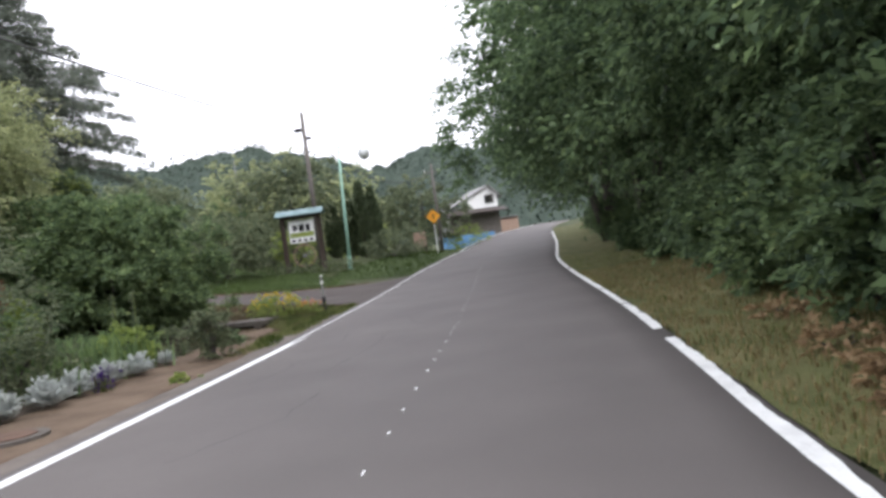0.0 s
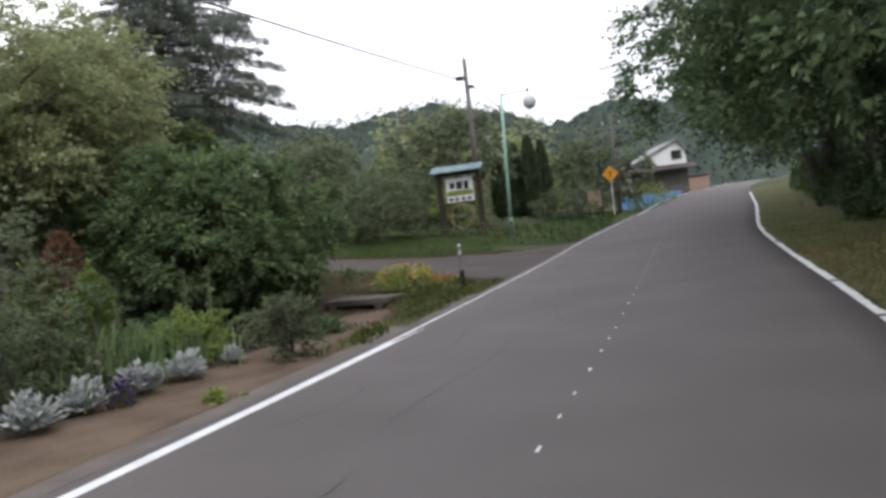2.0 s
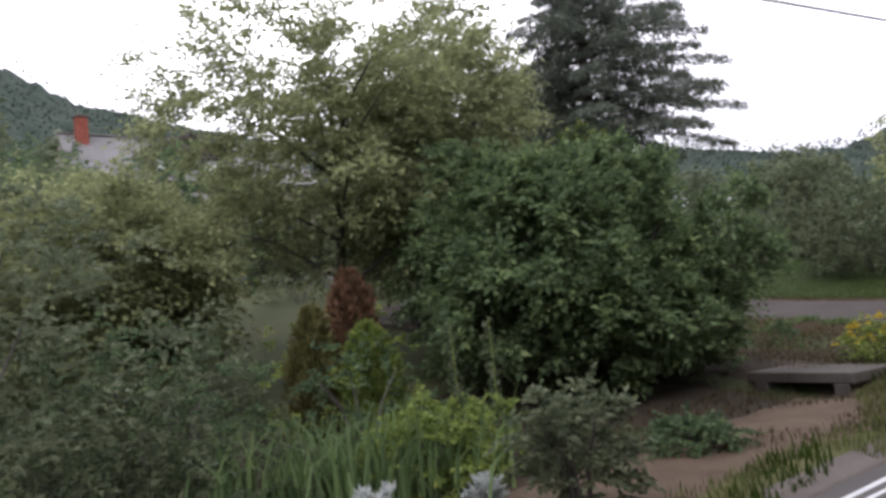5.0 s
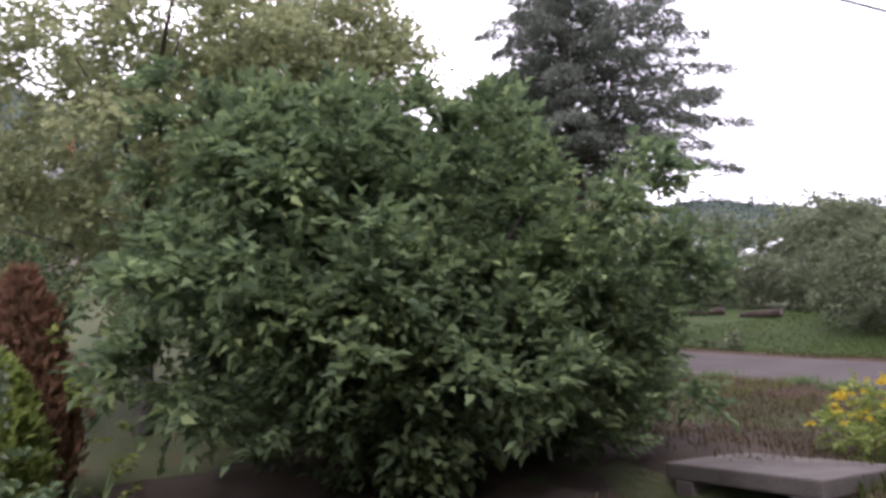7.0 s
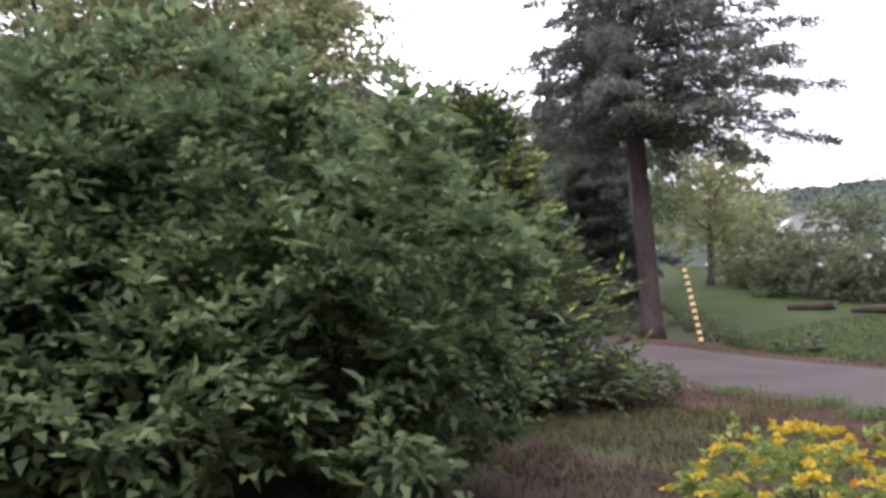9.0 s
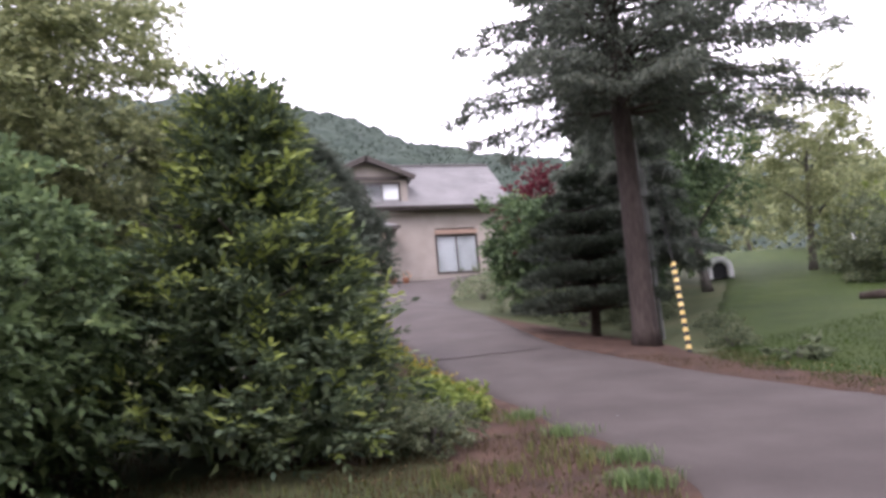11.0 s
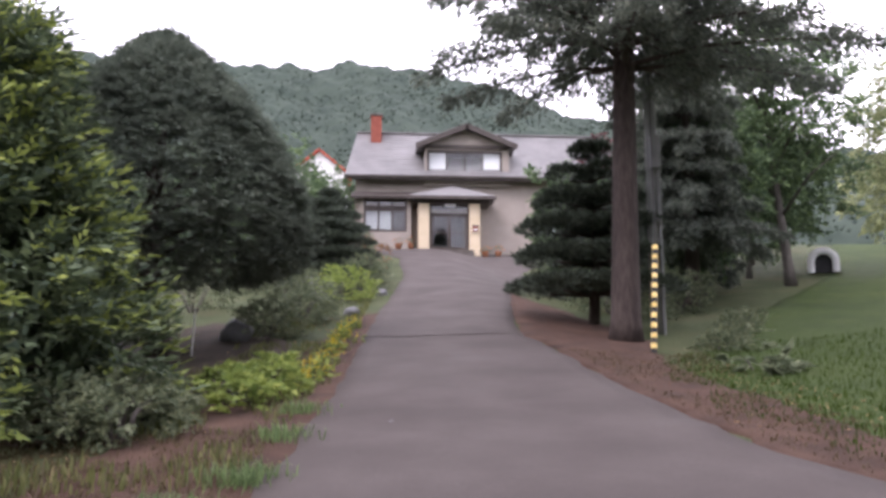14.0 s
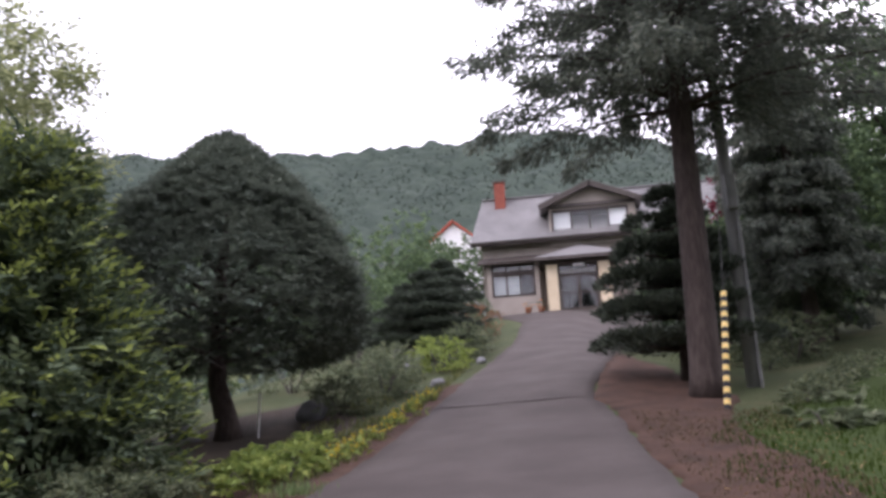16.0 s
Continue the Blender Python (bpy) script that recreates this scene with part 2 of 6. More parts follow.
    petal_o=leafy("orange_petals", (0.6, 0.14, 0.02), (0.75, 0.24, 0.03), (0.8, 0.32, 0.08)),
    petal_v=leafy("purple_petals", (0.03, 0.012, 0.07), (0.06, 0.025, 0.14), (0.1, 0.05, 0.2)),
    brownleaf=leafy("withered_leaves", (0.14, 0.0976, 0.0488), (0.268, 0.201, 0.104), (0.365, 0.305, 0.171)),
)


def glassy(name, tint, rough):
    m, n, l, b = shader(name, rough, 0.5)
    b.inputs["Base Color"].default_value = (*tint, 1)
    b.inputs["Transmission Weight"].default_value = 1.0
    b.inputs["IOR"].default_value = 1.45
    return m


M["glass"] = glassy("window_glass", (0.9, 0.93, 0.93), 0.02)


# ---------------------------------------------------------------- builders
def mesh_object(name, mesh, mat, parent=None, label="", smooth=False):
    if mat is not None:
        mesh.materials.append(mat)
    if smooth:
        mesh.polygons.foreach_set("use_smooth", [True] * len(mesh.polygons))
    ob = new(name, mesh)
    if name in ("foliage", "blossom", "stalk_clump", "pad", "plant"):
        ob["kind"] = "stuff"
    if parent is not None:
        ob.parent = parent
    if label:
        ob["label"] = label
    return ob


def part(name, bm, mat, parent, label="", smooth=False):
    mesh = bpy.data.meshes.new(name)
    bm.to_mesh(mesh)
    bm.free()
    return mesh_object(name, mesh, mat, parent, label, smooth)


def quads(name, verts, faces):
    """A mesh from arrays of points and four-cornered faces."""
    mesh = bpy.data.meshes.new(name)
    v, f = np.asarray(verts, np.float32), np.asarray(faces, np.int32)
    mesh.vertices.add(len(v))
    mesh.vertices.foreach_set("co", v.ravel())
    mesh.loops.add(f.size)
    mesh.loops.foreach_set("vertex_index", f.ravel())
    mesh.polygons.add(len(f))
    mesh.polygons.foreach_set("loop_start", np.arange(0, f.size, 4, dtype=np.int32))
    mesh.update(calc_edges=True)
    mesh.validate()
    return mesh


def thing(name, x, y, z, label, category, group="", kind="", turn=0):
    ob = new(name)
    ob.matrix_world = pose(x, y, z, 0, 0, turn)
    ob.empty_display_size = 0.2
    return tagged(ob, label, category, group, kind)


def box(bm, x0, x1, y0, y1, z0, z1, bevel=0.0):
    made = bmesh.ops.create_cube(bm, size=1.0, matrix=Matrix.Translation(((x0 + x1) / 2, (y0 + y1) / 2, (z0 + z1) / 2)) @ Matrix.Diagonal((x1 - x0, y1 - y0, z1 - z0, 1)))
    if bevel:
        edges = {e for v in made["verts"] for e in v.link_edges}
        bmesh.ops.bevel(bm, geom=list(edges), offset=bevel, segments=2, profile=0.5, affect="EDGES")
    return bm


def boxed(*dims, bevel=0.0):
    return box(bmesh.new(), *dims, bevel=bevel)


def tube_arrays(points, radii, sides=8):
    p = [Vector(q) for q in points]
    vs, fs = [], []
    for i, q in enumerate(p):
        d = (p[min(i + 1, len(p) - 1)] - p[max(i - 1, 0)]).normalized()
        a = d.orthogonal().normalized() if abs(d.z) < 0.95 else Vector((1, 0, 0))
        a = (a - d * a.dot(d)).normalized()
        b = d.cross(a)
        for k in range(sides):
            w = 2 * math.pi * k / sides
            vs.append(q + (a * math.cos(w) + b * math.sin(w)) * radii[i])
    for i in range(len(p) - 1):
        for k in range(sides):
            j = (k + 1) % sides
            fs.append((i * sides + k, i * sides + j, (i + 1) * sides + j, (i + 1) * sides + k))
    return vs, fs


def tube(bm, points, radii, sides=8, caps=True):
    vs, fs = tube_arrays(points, radii, sides)
    bv = [bm.verts.new(v) for v in vs]
    for f in fs:
        bm.faces.new([bv[i] for i in f])
    if caps:
        bm.faces.new(bv[:sides][::-1])
        bm.faces.new(bv[-sides:])
    return bm


def rod(*points, r=0.03, r1=None, sides=8):
    n = len(points)
    r1 = r if r1 is None else r1
    return tube(bmesh.new(), points, [r + (r1 - r) * i / (n - 1) for i in range(n)], sides)


def unit(a):
    return a / np.maximum(np.linalg.norm(a, axis=1, keepdims=True), 1e-9)


def leaf_mesh(name, pos, out, length, width, fold=0.25, curl=0.2, loose=0.6):
    """One folded four-cornered leaf at each place, pointing along out, its face more or less to the sky."""
    n = len(pos)
    out = unit(out)
    side = unit(np.cross(out, rng.normal(size=(n, 3)) * loose + (0, 0, 1.0)))
    up = np.cross(side, out)
    ln = (length * rng.uniform(0.6, 1.3, n))[:, None]
    wd = (width * rng.uniform(0.7, 1.25, n))[:, None]
    mid = pos + out * ln * 0.45
    v = np.stack([pos, mid + side * wd * 0.5 + up * wd * fold, pos + out * ln - up * ln * curl, mid - side * wd * 0.5 + up * wd * fold], 1)
    return quads(name, v.reshape(-1, 3), np.arange(4 * n).reshape(-1, 4))


def on_ball(n):
    return unit(rng.normal(size=(n, 3)))


def lumps(d, seed, freq=1.7, depth=0.25):
    """An uneven radius for directions d."""
    off = np.random.default_rng(seed).uniform(0, 9, (3, 3))
    s = np.ones(len(d))
    for k in range(3):
        f = freq * (1.6 ** k)
        s += depth / (1.5 ** k) * np.sin(f * d[:, 0] * 2 + off[k, 0]) * np.sin(f * d[:, 1] * 2 + off[k, 1]) * np.cos(f * d[:, 2] * 2 + off[k, 2])
    return s


def twigs(c, d, each, spread, flat=0.7, run=9):
    """Leaves along thin shoots that fan out from each clump: places and directions."""
    m = max(1, each // run)
    cc, dd = np.repeat(c, m, 0), np.repeat(d, m, 0)
    n = len(cc)
    ax = unit((dd * 0.75 + on_ball(n) * 0.85 + (0, 0, 0.15)) * (1, 1, flat))
    ln = spread * rng.uniform(0.6, 1.5, n)
    t = np.tile(np.linspace(0.1, 1, run), n)
    sg = np.tile(np.where(np.arange(run) % 2, 1.0, -1.0), n) * (t < 0.99)
    ax, ln, cc = np.repeat(ax, run, 0), np.repeat(ln, run), np.repeat(cc, run, 0)
    sd = unit(np.cross(ax, (0, 0, 1.0)))
    p = cc + ax * (ln * t)[:, None] - np.stack([0 * t, 0 * t, 0.22 * ln * t * t], 1) + rng.normal(size=cc.shape) * spread * 0.07
    o = ax * (0.5 + 0.5 * t[:, None]) + sd * (sg * 0.85)[:, None] + rng.normal(size=cc.shape) * 0.22
    return p, o


def crown_points(centre, radii, clumps, each, spread, seed, depth=0.25, inner=0.45, flat=0.7, low=-1.0):
    """Places and directions of leaves in clumps on an uneven ball."""
    d = on_ball(int(clumps * 1.6))
    d = d[d[:, 2] > low][:clumps]
    r = lumps(d, seed, depth=depth)[:, None] * (1 - inner * rng.random((len(d), 1)) ** 2.2)
    c = np.asarray(centre) + d * r * np.asarray(radii)
    return twigs(c, d, each, spread, flat)


def tapered(points, r0, r1):
    n = len(points)
    return [r0 + (r1 - r0) * (i / (n - 1)) ** 0.8 for i in range(n)]


def broad_tree(name, x, y, height, crown, seed, leaf="leaf_forest", bark="bark2", size=0.13, clumps=420, each=26, spread=0.5, trunk=0.16, base=0.3, label="", category="tree", group="", z=None, lobes=5, limbs=7, flat=0.7, depth=0.25):
    """A tapered trunk with limbs that reach into a lobed crown of small leaves."""
    g = ground(x, y) if z is None else z
    ob = thing(name, x, y, g - 0.03, label, category, group)
    loc = np.random.default_rng(seed)
    bm = bmesh.new()
    lean = loc.uniform(-0.06, 0.06, 2) * height
    stem = [(lean[0] * t, lean[1] * t, height * 0.82 * t) for t in (0, 0.08, 0.25, 0.5, 0.75, 1)]
    tube(bm, stem, [trunk * 1.35, trunk, trunk * 0.85, trunk * 0.6, trunk * 0.38, trunk * 0.15], 9)
    pos, out = [], []
    cz = height * (base + 1) / 2
    hz = height * (1 - base) / 2
    for k in range(lobes):
        a = 2 * math.pi * (k + loc.random()) / lobes
        rr = 0.45 if k else 0.0
        c = (lean[0] * 0.8 + math.cos(a) * crown * rr, lean[1] * 0.8 + math.sin(a) * crown * rr, cz + hz * loc.uniform(-0.35, 0.3) * (1 if k else 0))
        s = 0.66 if k else 0.8
        p, o = crown_points(c, (crown * s, crown * s, hz * s * 1.12), clumps // lobes, each, spread, seed + k, flat=flat, depth=depth)
        pos.append(p)
        out.append(o)
    for k in range(limbs):
        a = 2 * math.pi * (k * 0.618 + loc.random() * 0.2)
        t = 0.28 + 0.5 * k / limbs
        s = Vector((lean[0] * t, lean[1] * t, height * 0.82 * t))
        e = s + Vector((math.cos(a) * crown * 0.75, math.sin(a) * crown * 0.75, height * 0.18))
        m = s.lerp(e, 0.5) + Vector((0, 0, height * 0.03))
        tube(bm, [s, m, e], [trunk * 0.42, trunk * 0.25, trunk * 0.07], 6)
    part("trunk", bm, M[bark], ob, "", True)
    pos, out = np.concatenate(pos), np.concatenate(out)
    out[:, 2] -= 0.15
    mesh_object("crown", leaf_mesh("crown", pos, out, size, size * 0.55), M[leaf], ob)
    return ob


def shrub(name, x, y, radii, seed, leaf="leaf_mid", size=0.06, clumps=160, each=22, spread=0.16, label="", category="shrub", group="", lift=0.75, stems=6, z=None, depth=0.25, low=-0.75, inner=0.55):
    """A shrub: thin stems from the base and clumps of leaves."""
    g = ground(x, y) if z is None else z
    ob = thing(name, x, y, g - 0.02, label, category, group)
    loc = np.random.default_rng(seed)
    bm = bmesh.new()
    for k in range(stems):
        a = 2 * math.pi * (k + loc.random()) / stems
        e = Vector((math.cos(a) * radii[0] * 0.6, math.sin(a) * radii[1] * 0.6, radii[2] * (lift + 0.5)))
        tube(bm, [(math.cos(a) * 0.05, math.sin(a) * 0.05, -0.05), e * 0.5 + Vector((0, 0, radii[2] * 0.15)), e], [0.02 + 0.008 * radii[2], 0.014, 0.005], 5)
    part("branch_frame", bm, M["bark2"], ob)
    p, o = crown_points((0, 0, radii[2] * lift), radii, clumps, each, spread, seed, depth=depth, low=low, inner=inner)
    keep = p[:, 2] > 0.02
    mesh_object("foliage", leaf_mesh("foliage", p[keep], o[keep], size, size * 0.55), M[leaf], ob)
    return ob


def spruce(name, x, y, height, clear, reach, seed, label, trunk=0.3, whorl=0.5, per=6, size=0.3, mat="needle", category="conifer", group="", droop=0.25, lean=(0, 0), side=(0, 0)):
    """A conifer with a bare lower trunk and tiers of drooping boughs with hanging sprays."""
    ob = thing(name, x, y, ground(x, y) - 0.03, label, category, group)
    loc = np.random.default_rng(seed)
    bm, bm2 = bmesh.new(), bmesh.new()

    def axis(h):
        return Vector((lean[0] * h / height, lean[1] * h / height, h))
    tube(bm, [axis(height * t) for t in (0, 0.03, 0.1, 0.4, 0.7, 1)], [trunk * 1.25, trunk * 1.05, trunk * 0.95, trunk * 0.75, trunk * 0.45, 0.03], 12)
    pos, out = [], []
    h = clear
    while h < height - 0.2:
        f = (height - h) / (height - clear)
        span = reach * (0.35 + 0.65 * f ** 0.8) if f < 0.97 else reach * 0.95
        for k in range(per):
            a = 2 * math.pi * (k + loc.uniform(-0.3, 0.3)) / per + h * 1.9
            ln = span * loc.uniform(0.6, 1.12) * min(1, 0.2 + f * 1.6)
            d = Vector((math.cos(a), math.sin(a), 0))
            ln *= 1 + d.x * side[0] + d.y * side[1]
            s = axis(h + loc.uniform(-0.15, 0.15))
            pts = [s + d * ln * u + Vector((0, 0, ln * (0.12 * u - droop * u * u * 1.3 + 0.12 * max(0, u - 0.7)))) for u in (0, 0.3, 0.6, 0.85, 1.0)]
            tube(bm2, pts, [0.022 + ln * 0.009, 0.03, 0.022, 0.014, 0.006], 5, False)
            n = int(ln * 78 + 12)
            u = loc.uniform(0.12, 1.0, n) ** 0.8
            seg = np.array([[*p] for p in pts])
            us = np.array((0, 0.3, 0.6, 0.85, 1.0))
            c = np.stack([np.interp(u, us, seg[:, j]) for j in range(3)], 1)
            sd = np.array((-d.y, d.x, 0.0))
            wide = loc.uniform(-1, 1, n) * (0.1 + 0.26 * ln * (1.05 - u))
            c = c + sd * wide[:, None]
            c[:, 2] += loc.normal(0, 0.04, n) - np.abs(wide) * 0.25
            o = np.array(d) * 0.7 + sd * np.sign(wide)[:, None] * loc.uniform(0.2, 1.0, n)[:, None]
            o[:, 2] = loc.uniform(-1.15, 0.15, n)
            pos.append(c)
            out.append(o)
        h += whorl * loc.uniform(0.8, 1.2)
    part("trunk", bm, M["bark"], ob, "", True)
    part("branch_frame", bm2, M["bark"], ob)["kind"] = "stuff"
    pos, out = np.repeat(np.concatenate(pos), 3, 0), np.repeat(np.concatenate(out), 3, 0)
    pos = pos + rng.normal(size=pos.shape) * 0.06
    out = out + rng.normal(size=out.shape) * 0.35
    mesh_object("crown", leaf_mesh("crown", pos, out, size, size * 0.24, 0.1, 0.1, 1.2), M[mat], ob)
    return ob


def blades(name, pts, length, width, mat, parent=None, bend=0.5, spread=0.35):
    """Grass blades, each two faces, at the given places."""
    n = len(pts)
    a = rng.uniform(0, 2 * math.pi, n)
    d = np.stack([np.cos(a), np.sin(a), np.zeros(n)], 1)
    s = np.stack([-np.sin(a), np.cos(a), np.zeros(n)], 1)
    ln = (length * rng.uniform(0.45, 1.25, n))[:, None]
    w = width * rng.uniform(0.7, 1.3, n)[:, None]
    lean = rng.uniform(0.2, 1, n)[:, None] * spread
    z = np.array((0, 0, 1.0))
    m = pts + z * ln * 0.6 + d * ln * lean * 0.4
    t = pts + z * ln * (1 - bend * lean) + d * ln * lean * 1.3
    v = np.stack([pts - s * w, pts + s * w, m + s * w * 0.8, m - s * w * 0.8, t + s * w * 0.12, t - s * w * 0.12], 1).reshape(-1, 3)
    b = np.arange(n)[:, None] * 6
    f = np.concatenate([b + np.array((0, 1, 2, 3)), b + np.array((3, 2, 4, 5))])
    return mesh_object(name, quads(name, v, f), mat, parent)


# ---------------------------------------------------------------- the lie of the land
def lerp(v, pts):
    if v <= pts[0][0]:
        return pts[0][1]
    for (a, p), (b, q) in zip(pts, pts[1:]):
        if v <= b:
            return p + (q - p) * (v - a) / (b - a)
    return pts[-1][1]


def sm(v, a, b):
    u = min(1, max(0, (v - a) / (b - a)))
    return u * u * (3 - 2 * u)


ROAD_Z = [(-60, -0.3), (0, 0.05), (10, 0.15), (20, 0.3), (27, 0.45), (36, 0.9), (50, 1.5), (70, 2.3), (130, 4)]
LEFT_X = [(-60, -8.5), (0, -3.98), (7, -3.44), (13, -2.95), (20, -2.56), (30, -1.95), (42, -0.35), (51, 0.6), (62, 1.8), (75, 3.4), (95, 6.5), (130, 13)]
SLOPE = [(0, 0), (2, 0.05), (7.8, 0.6), (12.5, 1.25), (15, 1.7), (24, 3.5), (43.5, 7.45), (48.5, 8.3), (56, 9.0), (70, 10.4), (130, 20), (300, 50)]
WIDE = 5.94


def soft(y, pts):
    return (lerp(y - 2.5, pts) + 2 * lerp(y, pts) + lerp(y + 2.5, pts)) / 4


def road_z(y):
    return soft(y, ROAD_Z)


def left_x(y):
    return soft(y, LEFT_X)


def right_x(y):
    return left_x(y) + WIDE + 0.06 * sm(y, 4, 12) * (1 - sm(y, 25, 45))


def ground(x, y):
    """Height of the ground: the road climbs gently, the garden rises away from it, a low bank runs under the wood."""
    u = left_x(y) - x
    if u > 0:
        pit = 0.42 * math.exp(-((x + 5.6) / 0.95) ** 4 - ((y - 17.95 + 0.27 * (x + 5.6)) / 0.55) ** 4)
        k = 0.35 + 0.65 * sm(y, 10, 20) - 0.2 * sm(y, 27, 31) * (1 - 0.55 * sm(u, 30, 44))
        rise = 0.22 * sm(u, 0.6, 3) * sm(y, 31, 35) * (1 - sm(u, 10, 22))
        return road_z(min(y, 45)) + soft(u, SLOPE) * k - 0.02 * sm(u, 0, 0.5) + rise - pit
    v = -u - WIDE
    return road_z(y) + (0.8 * sm(v, 1.0, 6) if v > 0 else 0) + max(0, v - 6) * 0.15


# ---------------------------------------------------------------- ground, road, driveway
def steps(*spans):
    out = []
    for a, b, s in spans:
        out += list(np.arange(a, b, s))
    return np.array(out + [spans[-1][1]])


xs = steps((-600, -140, 40), (-140, -50, 6), (-50, -26, 1.5), (-26, 12, 0.6), (12, 30, 2), (30, 600, 38))
ys = steps((-600, -40, 40), (-40, 0, 4), (0, 45, 0.6), (45, 110, 3), (110, 620, 30))
gv = np.array([(x, y, ground(x, y) + 0.03 * noise.noise((x * 0.9, y * 0.9, 0)) * (0 if -0.4 < x - left_x(y) < WIDE + 0.4 else 1)) for y in ys for x in xs])
nx = len(xs)
gf = np.array([(j * nx + i, j * nx + i + 1, (j + 1) * nx + i + 1, (j + 1) * nx + i) for j in range(len(ys) - 1) for i in range(nx - 1)])
tagged(mesh_object("ground", quads("ground", gv, gf), M["earth"], None, "", True), "brown and green hillside earth with weeds", "ground", kind="structure")


def strip(name, a, b, mat, dz, across=6, ragged=0.0, step=0.4, seed=0, label="", category="", kind="structure", inner=1.0):
    """A sheet that follows the ground between the polylines a and b."""
    def along(p):
        p = np.array(p, float)
        s = np.concatenate([[0], np.cumsum(np.linalg.norm(np.diff(p, axis=0), axis=1))])
        return p, s / s[-1], s[-1]
    (pa, sa, la), (pb, sb, lb) = along(a), along(b)
    n = max(2, int(max(la, lb) / step))
    vs = []
    for i in range(n + 1):
        u = i / n
        p = np.array([np.interp(u, sa, pa[:, k]) for k in (0, 1)])
        q = np.array([np.interp(u, sb, pb[:, k]) for k in (0, 1)])
        d = (q - p) / max(1e-6, np.linalg.norm(q - p))
        if ragged:
            p = p - d * ragged * inner * noise.noise((u * max(la, lb) * 1.3, seed, 1.5)) - d * ragged * inner * 0.6 * noise.noise((u * max(la, lb) * 5, seed, 4.5))
            q = q + d * ragged * noise.noise((u * max(la, lb) * 1.3, seed, 7.5)) + d * ragged * 0.6 * noise.noise((u * max(la, lb) * 5, seed, 9.5))
        wide = max(0.1, np.linalg.norm(q - p))
        cols = [0, 0.03 / wide] + [j / across for j in range(1, across)] + [1 - 0.03 / wide, 1]
        for k, u2 in enumerate(cols):
            w = p + (q - p) * u2
            edge = 0 if 0 < k < across + 2 else -0.06
            vs.append((w[0], w[1], ground(w[0], w[1]) + dz + (edge if 0.01 < dz < 0.055 else 0)))
    m = across + 3
    fs = [(i * m + k, i * m + k + 1, (i + 1) * m + k + 1, (i + 1) * m + k) for i in range(n) for k in range(across + 2)]
    ob = mesh_object(name, quads(name, vs, fs), mat, None, "", True)
    return tagged(ob, label, category, kind=kind)


yy = list(np.arange(-40, 128, 1.0))
strip("road", [(left_x(y) - 0.22, y) for y in yy], [(right_x(y) + 0.1, y) for y in yy], M["asphalt"], 0.05, 10, 0.03, 0.6, 1, "smooth dark grey asphalt country road", "road")
strip("edge_line", [(left_x(y) - 0.02, y) for y in yy], [(left_x(y) + 0.11, y) for y in yy], M["paint"], 0.056, 2, 0.006, 0.3, 2, "crisp white painted edge line", "road marking")
for k, (y0, y1) in enumerate([(-40, 8.1), (8.9, 12.2), (12.35, 15.5), (15.7, 24), (24.3, 60)]):
    yr = [y0 + (y1 - y0) * i / 40 for i in range(41)]
    strip("edge_line", [(right_x(y) - 0.07 - 0.06 * sm(7 - y, 0, 4), y) for y in yr], [(right_x(y) + 0.06 - 0.08 * sm(7 - y, 0, 4), y) for y in yr], M["paint"], 0.058, 2, 0.035, 0.1, 3 + k, "worn and broken white edge line", "road marking", inner=0.1)
flecks, ff = [], []
y = 2.0
while y < 40:
    w, ln, x0 = rng.uniform(0.01, 0.02), rng.uniform(0.05, 0.12), left_x(y) + 3.24 - 0.012 * y
    z = ground(x0, y) + 0.056
    i = len(flecks)
    flecks += [(x0 - w, y, z), (x0 + w * 0.6, y - 0.02, z), (x0 + w * 1.2, y + ln, z + 0.001), (x0 - w * 0.3, y + ln * 1.1, z + 0.001)]
    ff.append((i, i + 1, i + 2, i + 3))
    y += rng.uniform(0.7, 1.15)
tagged(mesh_object("centre_line", quads("centre_line", flecks, ff), M["paint"]), "white flecks left of a worn centre line", "road marking", kind="stuff")

DRIVE_A = [(-2.5, 20.7), (-3.0, 21.4), (-4.3, 22.8), (-6.1, 23.8), (-7.5, 24.4), (-12, 24.55), (-16, 24.65), (-20.5, 24.9), (-29, 25.55), (-39.5, 25.4), (-46.6, 23.6), (-50.5, 22.9)]
DRIVE_B = [(-1.95, 31.4), (-3.2, 30.2), (-5, 29.0), (-6.9, 28.4), (-8.5, 28.0), (-14, 27.85), (-17, 27.55), (-21.7, 28.1), (-30, 29.4), (-38.3, 31.3), (-46.6, 34.8), (-50.5, 36.4)]
strip("driveway", DRIVE_A, DRIVE_B, M["drive"], 0.04, 12, 0.07, 0.35, 11, "worn brownish asphalt driveway with stains", "driveway")
strip("soil_bed", [(left_x(y) - 2.2, y) for y in np.arange(2, 20, 0.5)], [(left_x(y) - 0.55, y) for y in np.arange(2, 20, 0.5)], M["soil"], 0.025, 6, 0.12, 0.25, 21, "bare brown garden soil beside the road", "soil")
strip("gutter", [(left_x(y) - 0.62, y) for y in np.arange(-6, 19, 0.5)], [(left_x(y) - 0.2, y) for y in np.arange(-6, 19, 0.5)], M["gutter"], 0.035, 4, 0.05, 0.25, 22, "cracked and soiled concrete gutter strip", "gutter")
# real dark soil, its tone lowered further for shade below the bushes
strip("garden_bed", [(left_x(y) - 6.5, y) for y in np.arange(2, 21, 0.5)], [(left_x(y) - 1.05, y) for y in np.arange(2, 21, 0.5)], M["mould"], 0.012, 14, 0.7, 0.4, 23, "dark garden soil, deepened for the shade of the bushes", "soil")
